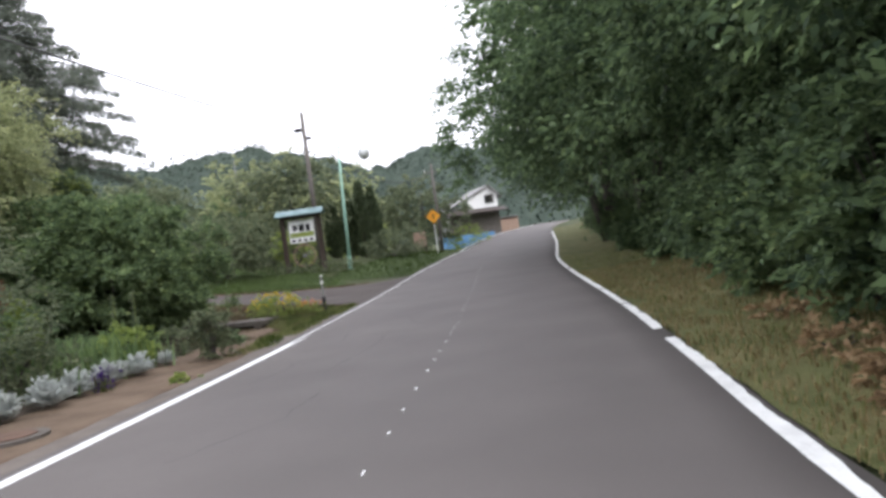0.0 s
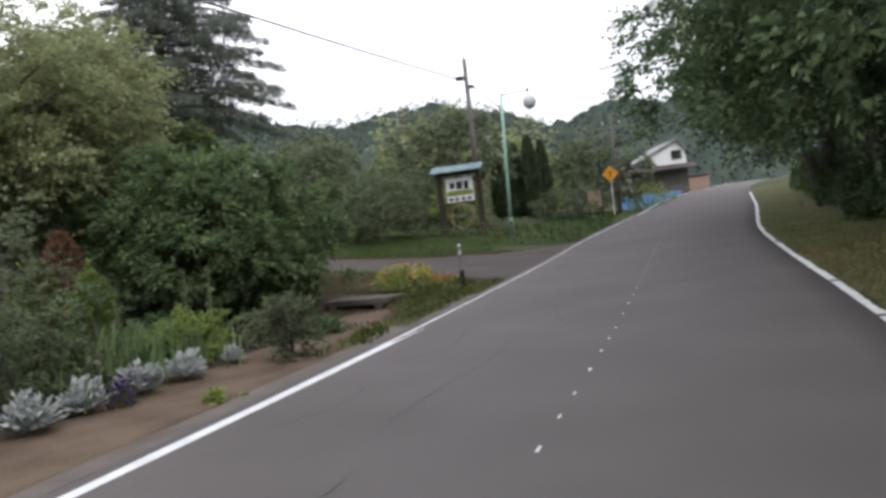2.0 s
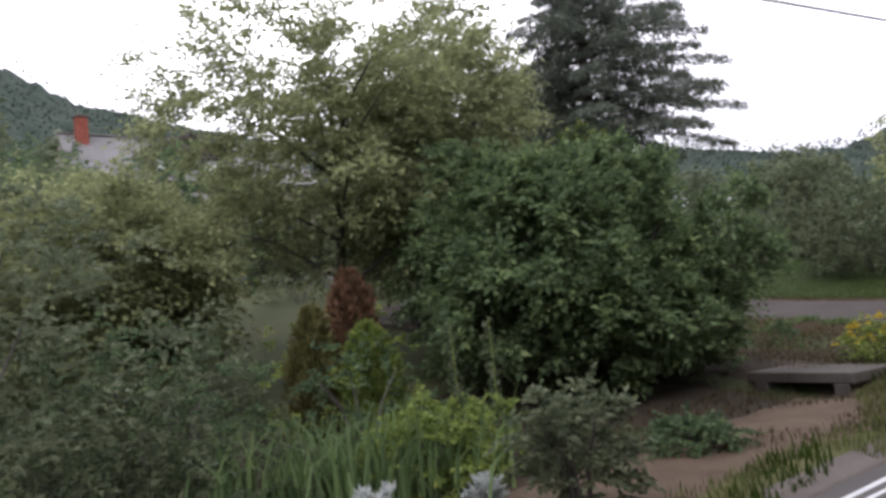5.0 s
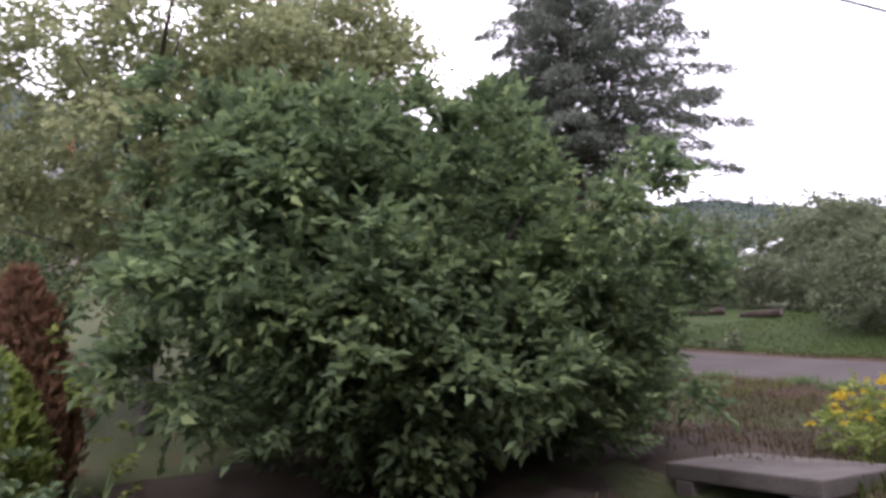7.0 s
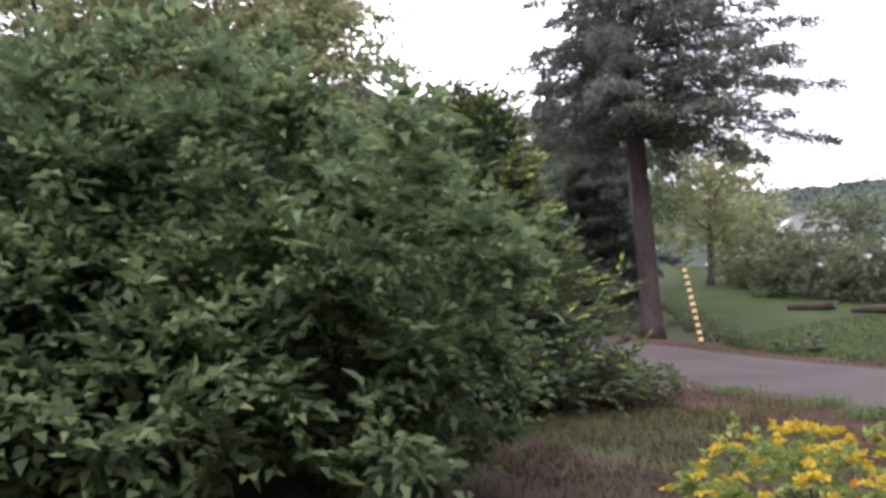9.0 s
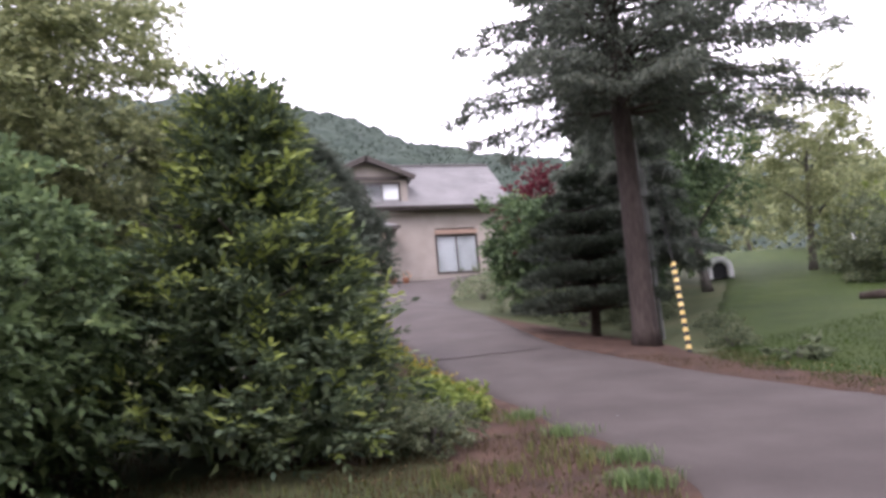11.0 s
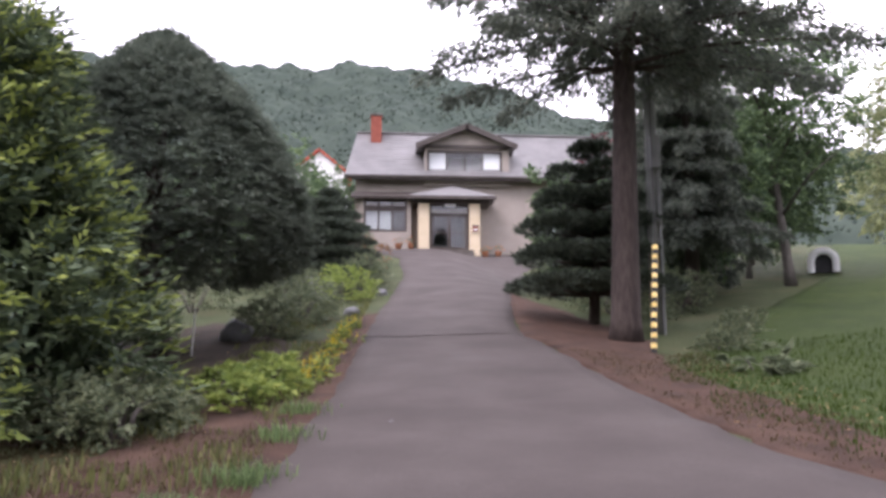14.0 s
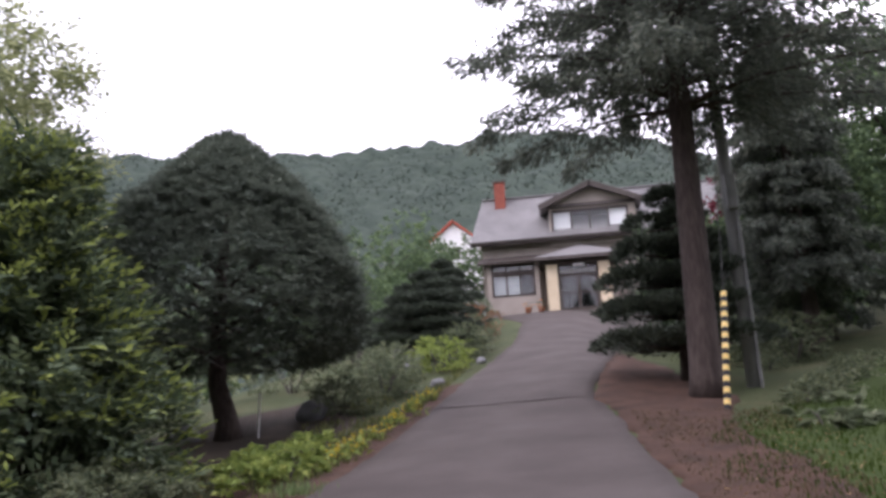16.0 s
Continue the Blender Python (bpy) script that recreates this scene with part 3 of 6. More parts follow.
strip("needle_litter", [(-4.6, 21.2), (-7, 22.6), (-10, 23.2), (-14, 23.7), (-20, 24.4)], [(-4.2, 23.05), (-6.1, 24.05), (-7.5, 24.65), (-12, 24.8), (-16, 24.9), (-20.5, 25.15)], M["litter"], 0.03, 6, 0.16, 0.25, 24, "reddish-brown needle litter beside the driveway", "litter")
# litter by the drive; its wider lawn side stands in for the conifer's shade
strip("needle_litter", [(-3.4, 30.15), (-5, 29.0), (-6.9, 28.4), (-8.5, 28.0), (-12, 27.9), (-14, 27.85), (-17, 27.55), (-22, 28.1), (-25, 28.6)], [(-3.5, 30.5), (-5, 29.7), (-6.9, 29.3), (-8.5, 29.2), (-12, 29.2), (-14, 29.3), (-17, 29.9), (-22, 29.4), (-25, 28.7)], M["litter"], 0.03, 6, 0.16, 0.25, 25, "reddish-brown needle litter, widened for the conifer's shade", "litter")
strip("needle_litter", [(-9.5, 22.2), (-11, 20.6), (-14, 19.6), (-17, 19.8), (-19.5, 21.4)], [(-9.6, 22.3), (-11, 23.0), (-14, 23.6), (-17, 23.4), (-19.6, 21.5)], M["mould"], 0.022, 8, 0.2, 0.3, 33, "dark bare earth under the clipped conifer", "soil")
strip("lawn", [(-4.2, 30.4), (-7, 28.8), (-10, 28.4), (-13.2, 29.2), (-19, 32.6), (-30, 41), (-45, 50)], [(-8, 38), (-12, 40.5), (-17, 42), (-24, 44), (-34, 52), (-45, 62), (-52, 70)], M["lawn"], 0.02, 18, 0.25, 0.5, 26, "mown green lawn beyond the driveway", "lawn")
strip("grass_verge", [(left_x(y) - 0.9 - 1.2 * sm(y, 16.5, 19), y) for y in np.arange(13, 21, 0.5)], [(left_x(y) - 0.35 - 0.2 * sm(15 - y, 0, 2), y) for y in np.arange(13, 21, 0.5)], M["verge"], 0.03, 8, 0.2, 0.3, 27, "trampled dry grass verge", "grass")
strip("grass_verge", [(left_x(y) - 4.0, y) for y in np.arange(32, 90, 0.8)], [(left_x(y) - 0.25, y) for y in np.arange(32, 90, 0.8)], M["lawn"], 0.03, 8, 0.2, 0.5, 28, "green roadside grass verge", "grass")
strip("grass_verge", [(right_x(y) + 0.08, y) for y in np.arange(-10, 70, 0.8)], [(right_x(y) + 3.4, y) for y in np.arange(-10, 70, 0.8)], M["verge"], 0.06, 10, 0.06, 0.3, 29, "dry mown grass verge along the wood", "grass")


def scatter(n, x0, x1, y0, y1, test=None):
    p = np.stack([rng.uniform(x0, x1, n), rng.uniform(y0, y1, n)], 1)
    if test:
        p = p[[bool(test(a, b)) for a, b in p]]
    return np.array([(a, b, ground(a, b) + 0.015) for a, b in p])


def verge_right(a, b):
    v = a - right_x(b)
    return 0.07 < v < 3.6 and noise.noise((a * 1.5, b * 1.5, 3)) > -0.35


tagged(blades("grass", scatter(26000, 1.5, 7, 1, 22, verge_right) + (0, 0, 0.035), 0.1, 0.007, M["straw"], None, 0.8, 0.8), "short dry grass on the verge", "grass", kind="stuff")
tagged(blades("grass", scatter(16000, 1.5, 10, 0, 30, verge_right) + (0, 0, 0.035), 0.12, 0.007, M["grass"]), "short green grass on the verge", "grass", kind="stuff")
tagged(blades("grass", scatter(16000, -5.2, -2.2, 12.5, 21.3, lambda a, b: 0.3 < left_x(b) - a < 1.0 + 1.6 * sm(b, 15, 20) and noise.noise((a * 1.3, b * 1.3, 9)) > -0.15), 0.1, 0.006, M["grass"]), "green grass along the road edge", "grass", kind="stuff")
tagged(blades("grass", scatter(26000, -16, -5, 28.3, 41, lambda a, b: b > 28.45 + (a + 10) ** 2 * 0.055 + 0.5 * noise.noise((a, b, 3))), 0.07, 0.006, M["lawngrass"]), "mown lawn grass", "grass", kind="stuff")
tagged(blades("grass", scatter(9000, -10, -1.0, 32, 60, lambda a, b: 0.3 < left_x(b) - a < 4), 0.16, 0.012, M["lawngrass"]), "roadside grass beyond the driveway", "grass", kind="stuff")
tagged(blades("grass", scatter(6000, -12, -3.2, 18.5, 24.2, lambda a, b: b < 20.9 + min(-3.0 - a, 4) * 0.8 and noise.noise((a, b, 5)) > -0.1), 0.09, 0.006, M["drygrass"]), "dry grass between the garden and the driveway", "grass", kind="stuff")
tagged(blades("grass", scatter(7000, -24, -8, 22.6, 24.8, lambda a, b: b < 24.35 - 0.03 * (a + 12) and noise.noise((a * 0.8, b * 1.4, 15)) > 0.0), 0.13, 0.009, M["grass"]), "weeds along the driveway edge", "grass", kind="stuff")
p = scatter(5200, 3.0, 9, 3, 22, lambda a, b: 1.5 < a - left_x(b) - WIDE < 3.4 and noise.noise((a * 0.7, b * 0.7, 21)) > 0.0)
tagged(mesh_object("fallen_leaves", leaf_mesh("fallen_leaves", p + (0, 0, 0.02), rng.normal(size=p.shape) * (1, 1, 0.35), 0.12, 0.075), M["brownleaf"]), "withered brown leaves on the verge", "leaves", kind="stuff")
p = scatter(2600, -20, -4, 21, 24.8, lambda a, b: noise.noise((a, b, 31)) > -0.1 and b > 22.2 - (a + 5) * 0.1 - 0.8)
tagged(mesh_object("fallen_leaves", leaf_mesh("fallen_leaves", p, rng.normal(size=p.shape) * (1, 1, 0.15), 0.06, 0.03), M["brownleaf"]), "brown leaf litter beside the driveway", "leaves", kind="stuff")


tagged(blades("grass", scatter(9000, -5.4, -2.2, 13.2, 21.2, lambda a, b: 0.38 < left_x(b) - a < 1.05 + 1.2 * sm(b, 16.5, 19) and noise.noise((a * 2, b * 0.9, 19)) > -0.12), 0.12, 0.008, M["lawngrass"]), "fresh green grass tufts on the verge", "grass", kind="stuff")
tagged(blades("grass", scatter(5000, -6.5, -3.0, 14.5, 20.5, lambda a, b: 0.9 < left_x(b) - a < 3.2 and noise.noise((a, b, 29)) > -0.1), 0.09, 0.007, M["drygrass"], None, 0.8, 0.9), "withered grass round the slab", "grass", kind="stuff")


def before_drive(a, b):
    return b < np.interp(-a, (3.0, 4.3, 6.1, 7.5, 12), (21.4, 22.8, 23.8, 24.4, 24.5)) - 0.12


tagged(blades("grass", scatter(17000, -10, -3.2, 19.5, 24.4, lambda a, b: before_drive(a, b) and noise.noise((a * 1.1, b * 1.1, 44)) > -0.3), 0.06, 0.006, M["drygrass"], None, 0.8, 0.9), "matted dry grass at the driveway corner", "grass", kind="stuff")
tagged(blades("grass", scatter(6000, -10, -3.0, 19.5, 24.4, lambda a, b: before_drive(a, b) and noise.noise((a * 0.9, b * 0.9, 61)) > 0.12), 0.08, 0.006, M["grass"]), "green tufts at the driveway corner", "grass", kind="stuff")
tagged(blades("grass", scatter(9000, -15, -3.6, 27.9, 30.4, lambda a, b: b > np.interp(-a, (3.5, 5, 6.9, 8.5, 14), (30.2, 29.1, 28.5, 28.15, 28.0)) and b < 29.4 + (a + 10) ** 2 * 0.06 and noise.noise((a, b, 71)) > -0.2), 0.06, 0.006, M["drygrass"], None, 0.8, 0.9), "dry grass between the driveway and the lawn", "grass", kind="stuff")


p = scatter(1500, -14, -4, 28.0, 30.2, lambda a, b: b > np.interp(-a, (3.5, 5, 6.9, 8.5, 14), (30.2, 29.1, 28.5, 28.15, 28.0)))
tagged(mesh_object("fallen_leaves", leaf_mesh("fallen_leaves", p, rng.normal(size=p.shape) * (1, 1, 0.15), 0.06, 0.035), M["brownleaf"]), "brown leaves along the lawn edge", "leaves", kind="stuff")


for tx, ty, tn in ((-8.2, 24.3, 240), (-7.4, 24.0, 320), (-9.6, 24.35, 160), (-6.2, 23.5, 260), (-10.8, 24.35, 140)):
    ob = thing("grass_tuft", tx, ty, ground(tx, ty) + 0.02, "green grass tuft at the driveway edge", "grass", "driveway tufts")
    blades("stalk_clump", rng.normal(size=(tn, 3)) * (0.16, 0.12, 0), 0.16, 0.006, M["iris"], ob, 0.6, 0.8)


def crack(pts, width, mat, dz, label, seed):
    fine, loc = [], np.random.default_rng(seed)
    for a, b in zip(pts, pts[1:]):
        for t in np.linspace(0, 1, 7)[:-1]:
            fine.append((a[0] + (b[0] - a[0]) * t + loc.normal(0, 0.025), a[1] + (b[1] - a[1]) * t + loc.normal(0, 0.025)))
    fine.append(pts[-1])
    vs = []
    for i, (x, y) in enumerate(fine):
        w = width * loc.uniform(0.3, 1.2)
        d = Vector(fine[min(i + 1, len(fine) - 1)]) - Vector(fine[max(i - 1, 0)])
        nrm = Vector((-d.y, d.x)).normalized() * w
        for s in (-1, 1):
            vs.append((x + nrm.x * s, y + nrm.y * s, ground(x, y) + dz))
    ob = mesh_object("crack", quads("crack", vs, [(2 * i, 2 * i + 1, 2 * i + 3, 2 * i + 2) for i in range(len(fine) - 1)]), mat)
    return tagged(ob, label, "crack", kind="structure")


for k, pts in enumerate([[(-2.6, 9.0), (-2.2, 9.7), (-2.3, 10.4)], [(-1.6, 8.9), (-1.4, 10.2), (-1.15, 11.4), (-1.2, 12.6)], [(-2.4, 11.5), (-1.9, 12.4), (-2.0, 13.8)], [(-0.6, 13.5), (-0.9, 15.2), (-0.6, 17.0)], [(-2.2, 5.2), (-1.5, 6.4), (-1.4, 7.6)]]):
    crack(pts, 0.005, M["crackfill"], 0.0545, "thin dark crack in the road asphalt", k)
crack([(-16.9, 24.75), (-16.8, 26.2), (-16.75, 27.5)], 0.05, M["gutter"], 0.052, "pale joint across the driveway", 9)
# ---------------------------------------------------------------- hills
CREST = [(-60, 6), (-12, 7.4), (-4, 8.3), (-1, 8.5), (2, 8.3), (4.5, 7.4), (6, 7.2), (9, 8.4), (11.5, 9.6), (15, 10.1), (19, 9.8), (22, 9.1), (27, 9.7), (33, 11.0), (44, 11.9), (60, 14.5), (69, 16.4), (77, 18.5), (81, 20), (85, 21), (88, 21.8), (93, 22.4), (96, 21.4), (104, 20.9), (112, 21), (120, 20.4), (125, 19), (160, 12), (200, 8)]
az = np.radians(np.concatenate([np.arange(-60, -12, 1.2), np.arange(-12, 128, 0.38), np.arange(128, 200.1, 1.2)]))
rad = np.concatenate([np.linspace(95, 180, 30), np.linspace(182, 290, 62)])
hv = []
for r in rad:
    for a in az:
        x, y = -2 - math.sin(a) * r, 22 + math.cos(a) * r
        top = 1.5 + 290 * math.tan(radians(lerp(math.degrees(a), CREST)))
        u = (r - 95) / 195
        low = ground(max(-100, x), min(100, y)) - 1
        z = low + (top - low) * (0.9 * u + 0.1 * u * u) + (3.6 * (1 - noise.voronoi((x * 0.17, y * 0.17, 2))[0][0] ** 1.5) + 1.4 * (1 - noise.voronoi((x * 0.42, y * 0.42, 6))[0][0])) * min(1, u * 6) - 4 + 3.0 * noise.noise((x * 0.04, y * 0.04, 5)) + 0.9 * noise.noise((x * 0.9, y * 0.9, 8))
        hv.append((x, y, z))
na = len(az)
hf = [(j * na + i, (j + 1) * na + i, (j + 1) * na + i + 1, j * na + i + 1) for j in range(len(rad) - 1) for i in range(na - 1)]
tagged(mesh_object("backdrop", quads("backdrop", hv, hf), M["hill"], None, "", True), "wooded green hills under a white sky", "hills", kind="structure")
hv = np.array(hv).reshape(len(rad), na, 3)
pick = rng.integers(0, len(rad), 5000), rng.integers(0, na, 5000)
c = hv[pick] + rng.normal(size=(5000, 3)) * (2, 2, 0.6)
cc = np.repeat(c, 7, 0)
off = on_ball(len(cc))
off[:, 2] = np.abs(off[:, 2])
cc = cc + off * (2.6, 2.6, 2.2) + (0, 0, 1.2)
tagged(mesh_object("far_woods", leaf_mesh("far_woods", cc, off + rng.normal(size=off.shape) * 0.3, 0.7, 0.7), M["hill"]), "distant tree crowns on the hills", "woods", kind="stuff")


# ---------------------------------------------------------------- house
def pane(name, bm, parent, label=""):
    ob = part(name, bm, M["glass"], parent, label)
    ob.visible_shadow = False
    return ob


def window(parent, x, y0, y1, z0, z1, sashes, curtains=(), fill=None, name="window", cloth=None):
    """A framed sliding window in a facade that looks to +x, with sashes, glass and curtains; the room surfaces painted
    dim are built apart.
    """
    w = new(name)
    w.parent = parent
    bm = bmesh.new()
    for d in ((y0 - 0.07, y1 + 0.07, z1, z1 + 0.08), (y0 - 0.07, y1 + 0.07, z0 - 0.08, z0)):
        box(bm, x - 0.1, x + 0.05, *d, bevel=0.008)
    for d in ((y0 - 0.07, y0, z0, z1), (y1, y1 + 0.07, z0, z1)):
        box(bm, x - 0.1, x + 0.05, *d, bevel=0.008)
    part("window_frame", bm, fill or M["darktrim"], w)
    n, wide = sashes, (y1 - y0) / sashes
    for k in range(n):
        a, b, xx = y0 + k * wide, y0 + (k + 1) * wide, x - 0.02 - 0.03 * (k % 2)
        bm = bmesh.new()
        for d in ((a, a + 0.045, z0, z1), (b - 0.045, b, z0, z1), (a + 0.045, b - 0.045, z0, z0 + 0.05), (a + 0.045, b - 0.045, z1 - 0.05, z1)):
            box(bm, xx - 0.015, xx + 0.015, *d)
        part("sash", bm, M["darktrim"], w)
        pane("pane", boxed(xx - 0.004, xx + 0.004, a + 0.045, b - 0.045, z0 + 0.05, z1 - 0.05), w)
        if k in curtains:
            bm = bmesh.new()
            m = 24
            for i in range(m + 1):
                u = a + 0.03 + (wide - 0.06) * i / m
                q = xx - 0.14 + 0.025 * math.sin(i * 1.9)
                bm.verts.new((q, u, z0))
                bm.verts.new((q, u, z1))
            bm.verts.ensure_lookup_table()
            for i in range(m):
                bm.faces.new([bm.verts[j] for j in (2 * i, 2 * i + 2, 2 * i + 3, 2 * i + 1)])
            part("curtain", bm, cloth or M["curtain"], w, "", True)
    return w


def wall_with_holes(x0, x1, y0, y1, z0, z1, holes):
    """A wall slab with real openings, as butted blocks."""
    bm = bmesh.new()
    ycuts = sorted({y0, y1, *[v for h in holes for v in h[:2]]})
    for a, b in zip(ycuts, ycuts[1:]):
        m = (a + b) / 2
        zs = [z0]
        for h in sorted([h for h in holes if h[0] <= m <= h[1]], key=lambda q: q[2]):
            zs += [h[2], h[3]]
        zs.append(z1)
        for c, d in zip(zs[::2], zs[1::2]):
            if d - c > 0.01:
                box(bm, x0, x1, a, b, c, d)
    return bm


def siding(holes, x, y0, y1, z0, z1, pitch=0.2):
    """Lapped horizontal boards proud of the wall, cut round the openings."""
    bm = bmesh.new()
    z = z0
    while z < z1 - 0.02:
        t = min(z + pitch, z1)
        spans = [(y0, y1)]
        for h in holes:
            if h[2] - 0.08 < t and h[3] + 0.08 > z:
                new_spans = []
                for a, b in spans:
                    if h[1] + 0.07 <= a or h[0] - 0.07 >= b:
                        new_spans.append((a, b))
                    else:
                        if h[0] - 0.07 > a:
                            new_spans.append((a, h[0] - 0.07))
                        if h[1] + 0.07 < b:
                            new_spans.append((h[1] + 0.07, b))
                spans = new_spans
        for a, b in spans:
            v = [bm.verts.new(q) for q in ((x, a, z), (x, b, z), (x + 0.035, b, z), (x + 0.035, a, z), (x, a, t), (x, b, t), (x + 0.006, b, t), (x + 0.006, a, t))]
            for f in ((0, 1, 2, 3), (3, 2, 6, 7), (7, 6, 5, 4), (0, 3, 7, 4), (1, 5, 6, 2)):
                bm.faces.new([v[i] for i in f])
        z = t
    return bm


def gable_prism(y0, y1, ym, ze, zr, x0, x1):
    bm = bmesh.new()
    v = [bm.verts.new(q) for x in (x0, x1) for q in ((x, y0, ze), (x, y1, ze), (x, ym, zr))]
    for f in ((0, 1, 2), (5, 4, 3), (0, 3, 4, 1), (1, 4, 5, 2), (2, 5, 3, 0)):
        bm.faces.new([v[i] for i in f])
    return bm


def slab(a, b, c, d, thick):
    """A roof plane through four corners, with thickness downwards."""
    bm = bmesh.new()
    a, b, c, d = map(Vector, (a, b, c, d))
    n = (b - a).cross(d - a).normalized()
    if n.z < 0:
        n = -n
    lo = [bm.verts.new(q - n * thick) for q in (a, b, c, d)]
    hi = [bm.verts.new(q) for q in (a, b, c, d)]
    bm.faces.new(hi)
    bm.faces.new(lo[::-1])
    for i in range(4):
        j = (i + 1) % 4
        bm.faces.new((lo[i], lo[j], hi[j], hi[i]))
    bmesh.ops.recalc_face_normals(bm, faces=bm.faces)
    return bm


HX, HZ = -46.8, 7.9
house = thing("house", 0, 0, 0, "beige western-style house with grey roof and dormer", "house")
HS = Matrix.Translation((-2.7, 25.5, 1.46)) @ Matrix.Scale(1.09, 4) @ Matrix.Translation((2.7, -25.5, -1.58))
house.matrix_world = HS
Y0, Y1 = 22.9, 37.9
front_holes = [(24.0, 25.8, 9.1, 10.75), (27.2, 29.25, 7.95, 10.35), (33.4, 35.95, 8.35, 11.1)]
part("wall", wall_with_holes(HX - 0.2, HX, Y0, Y1, HZ - 1.2, 12.35, front_holes), M["siding"], house, "beige lapped siding wall")
part("siding", siding(front_holes, HX, Y0, Y1, HZ + 0.25, 12.2), M["siding"], house)
part("plinth", boxed(HX, HX + 0.04, Y0, 26.4, HZ - 1.0, HZ + 0.05), M["concrete"], house, "grey concrete plinth")
part("plinth", boxed(HX, HX + 0.04, 30.2, Y1, HZ - 1.0, HZ + 0.05), M["concrete"], house, "grey concrete plinth")
part("wall", boxed(HX - 8.0, HX - 0.2, Y0, Y0 + 0.2, HZ - 1.2, 12.35), M["siding"], house)
part("wall", boxed(HX - 8.0, HX - 0.2, Y1 - 0.2, Y1, HZ - 1.2, 12.35), M["siding"], house)
part("wall", boxed(HX - 8.2, HX - 8.0, Y0, Y1, HZ - 1.2, 12.35), M["siding"], house)
# floor and added partition in the dim colour, for unlit rooms behind the glass
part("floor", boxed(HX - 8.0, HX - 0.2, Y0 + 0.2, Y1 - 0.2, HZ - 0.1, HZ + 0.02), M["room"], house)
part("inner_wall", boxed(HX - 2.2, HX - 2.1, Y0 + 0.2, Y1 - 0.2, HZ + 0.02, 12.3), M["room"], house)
for gy in (Y0, Y1 - 0.2):
    bm = bmesh.new()
    v = [bm.verts.new(q) for y in (gy, gy + 0.2) for q in ((HX - 8.2, y, 12.35), (HX, y, 12.35), (HX - 3.6, y, 15.8))]
    for f in ((0, 1, 2), (5, 4, 3), (0, 3, 4, 1), (1, 4, 5, 2), (2, 5, 3, 0)):
        bm.faces.new([v[i] for i in f])
    part("gable_wall", bm, M["siding"], house)
EX, RX, EZ, RZ = HX + 0.75, HX - 3.6, 12.32, 16.05
part("roof", slab((EX, Y0 - 0.55, EZ), (EX, Y1 + 0.45, EZ), (RX, Y1 + 0.45, RZ), (RX, Y0 - 0.1, RZ), 0.16), M["darktrim"], house, "dark roof deck and eaves")
part("roof", slab((HX - 8.9, Y0 - 0.55, EZ), (HX - 8.9, Y1 + 0.45, EZ), (RX, Y1 + 0.45, RZ), (RX, Y0 - 0.1, RZ), 0.16), M["darktrim"], house)
rows = 17
for k in range(rows):
    u, w = k / rows, (k + 1) / rows
    a, b = Vector((EX + 0.05, 0, EZ + 0.05)).lerp(Vector((RX, 0, RZ + 0.05)), u), Vector((EX + 0.05, 0, EZ + 0.05)).lerp(Vector((RX, 0, RZ + 0.05)), w)
    yl, yl2 = Y0 - 0.58 + 0.45 * u, Y0 - 0.58 + 0.45 * w
    part("roof_course", slab((a.x, yl, a.z + 0.035), (a.x, Y1 + 0.48, a.z + 0.035), (b.x, Y1 + 0.48, b.z), (b.x, yl2, b.z), 0.03), M["rooftile"], house, "grey sheet roof course")
    a, b = Vector((HX - 8.95, 0, EZ + 0.05)).lerp(Vector((RX, 0, RZ + 0.05)), u), Vector((HX - 8.95, 0, EZ + 0.05)).lerp(Vector((RX, 0, RZ + 0.05)), w)
    part("roof_course", slab((a.x, yl, a.z + 0.035), (a.x, Y1 + 0.48, a.z + 0.035), (b.x, Y1 + 0.48, b.z), (b.x, yl2, b.z), 0.03), M["rooftile"], house, "grey sheet roof course")
part("ridge_cap", boxed(RX - 0.16, RX + 0.16, Y0 - 0.15, Y1 + 0.5, RZ + 0.06, RZ + 0.14, bevel=0.03), M["rooftile"], house)
part("fascia", boxed(EX + 0.0, EX + 0.05, Y0 - 0.58, Y1 + 0.48, EZ - 0.2, EZ + 0.03), M["darktrim"], house)
part("gutter", rod((EX + 0.11, Y0 - 0.6, EZ - 0.05), (EX + 0.11, Y1 + 0.5, EZ - 0.05), r=0.06), M["darktrim"], house)
# chimney
bm = boxed(RX + 0.4, RX + 1.05, 23.65, 24.3, 13.2, 16.95, bevel=0.02)
chim = part("chimney", bm, M["brick"], house, "red brick chimney")
part("chimney_cap", boxed(RX + 0.33, RX + 1.12, 23.58, 24.37, 16.95, 17.08, bevel=0.02), M["concrete"], chim)
# dormer
DX = HX + 0.3
dholes = [(27.1, 31.3, 12.6, 13.9)]
part("dormer_wall", wall_with_holes(DX - 0.15, DX, 26.9, 31.8, 11.9, 14.35, dholes), M["siding"], house, "beige dormer front")
part("siding", siding(dholes, DX, 26.9, 31.8, 12.0, 14.3), M["siding"], house)
for y in (26.9, 31.65):
    part("dormer_wall", boxed(DX - 3.2, DX - 0.15, y, y + 0.15, 12.3, 14.35), M["siding"], house)
# added dark backing, gives the dormer window its unlit depth
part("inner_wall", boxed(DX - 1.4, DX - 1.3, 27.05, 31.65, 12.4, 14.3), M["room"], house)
bm = gable_prism(26.75, 31.85, 29.3, 14.3, 15.2, DX - 0.12, DX + 0.04)
part("dormer_gable", bm, M["siding"], house, "beige gable")
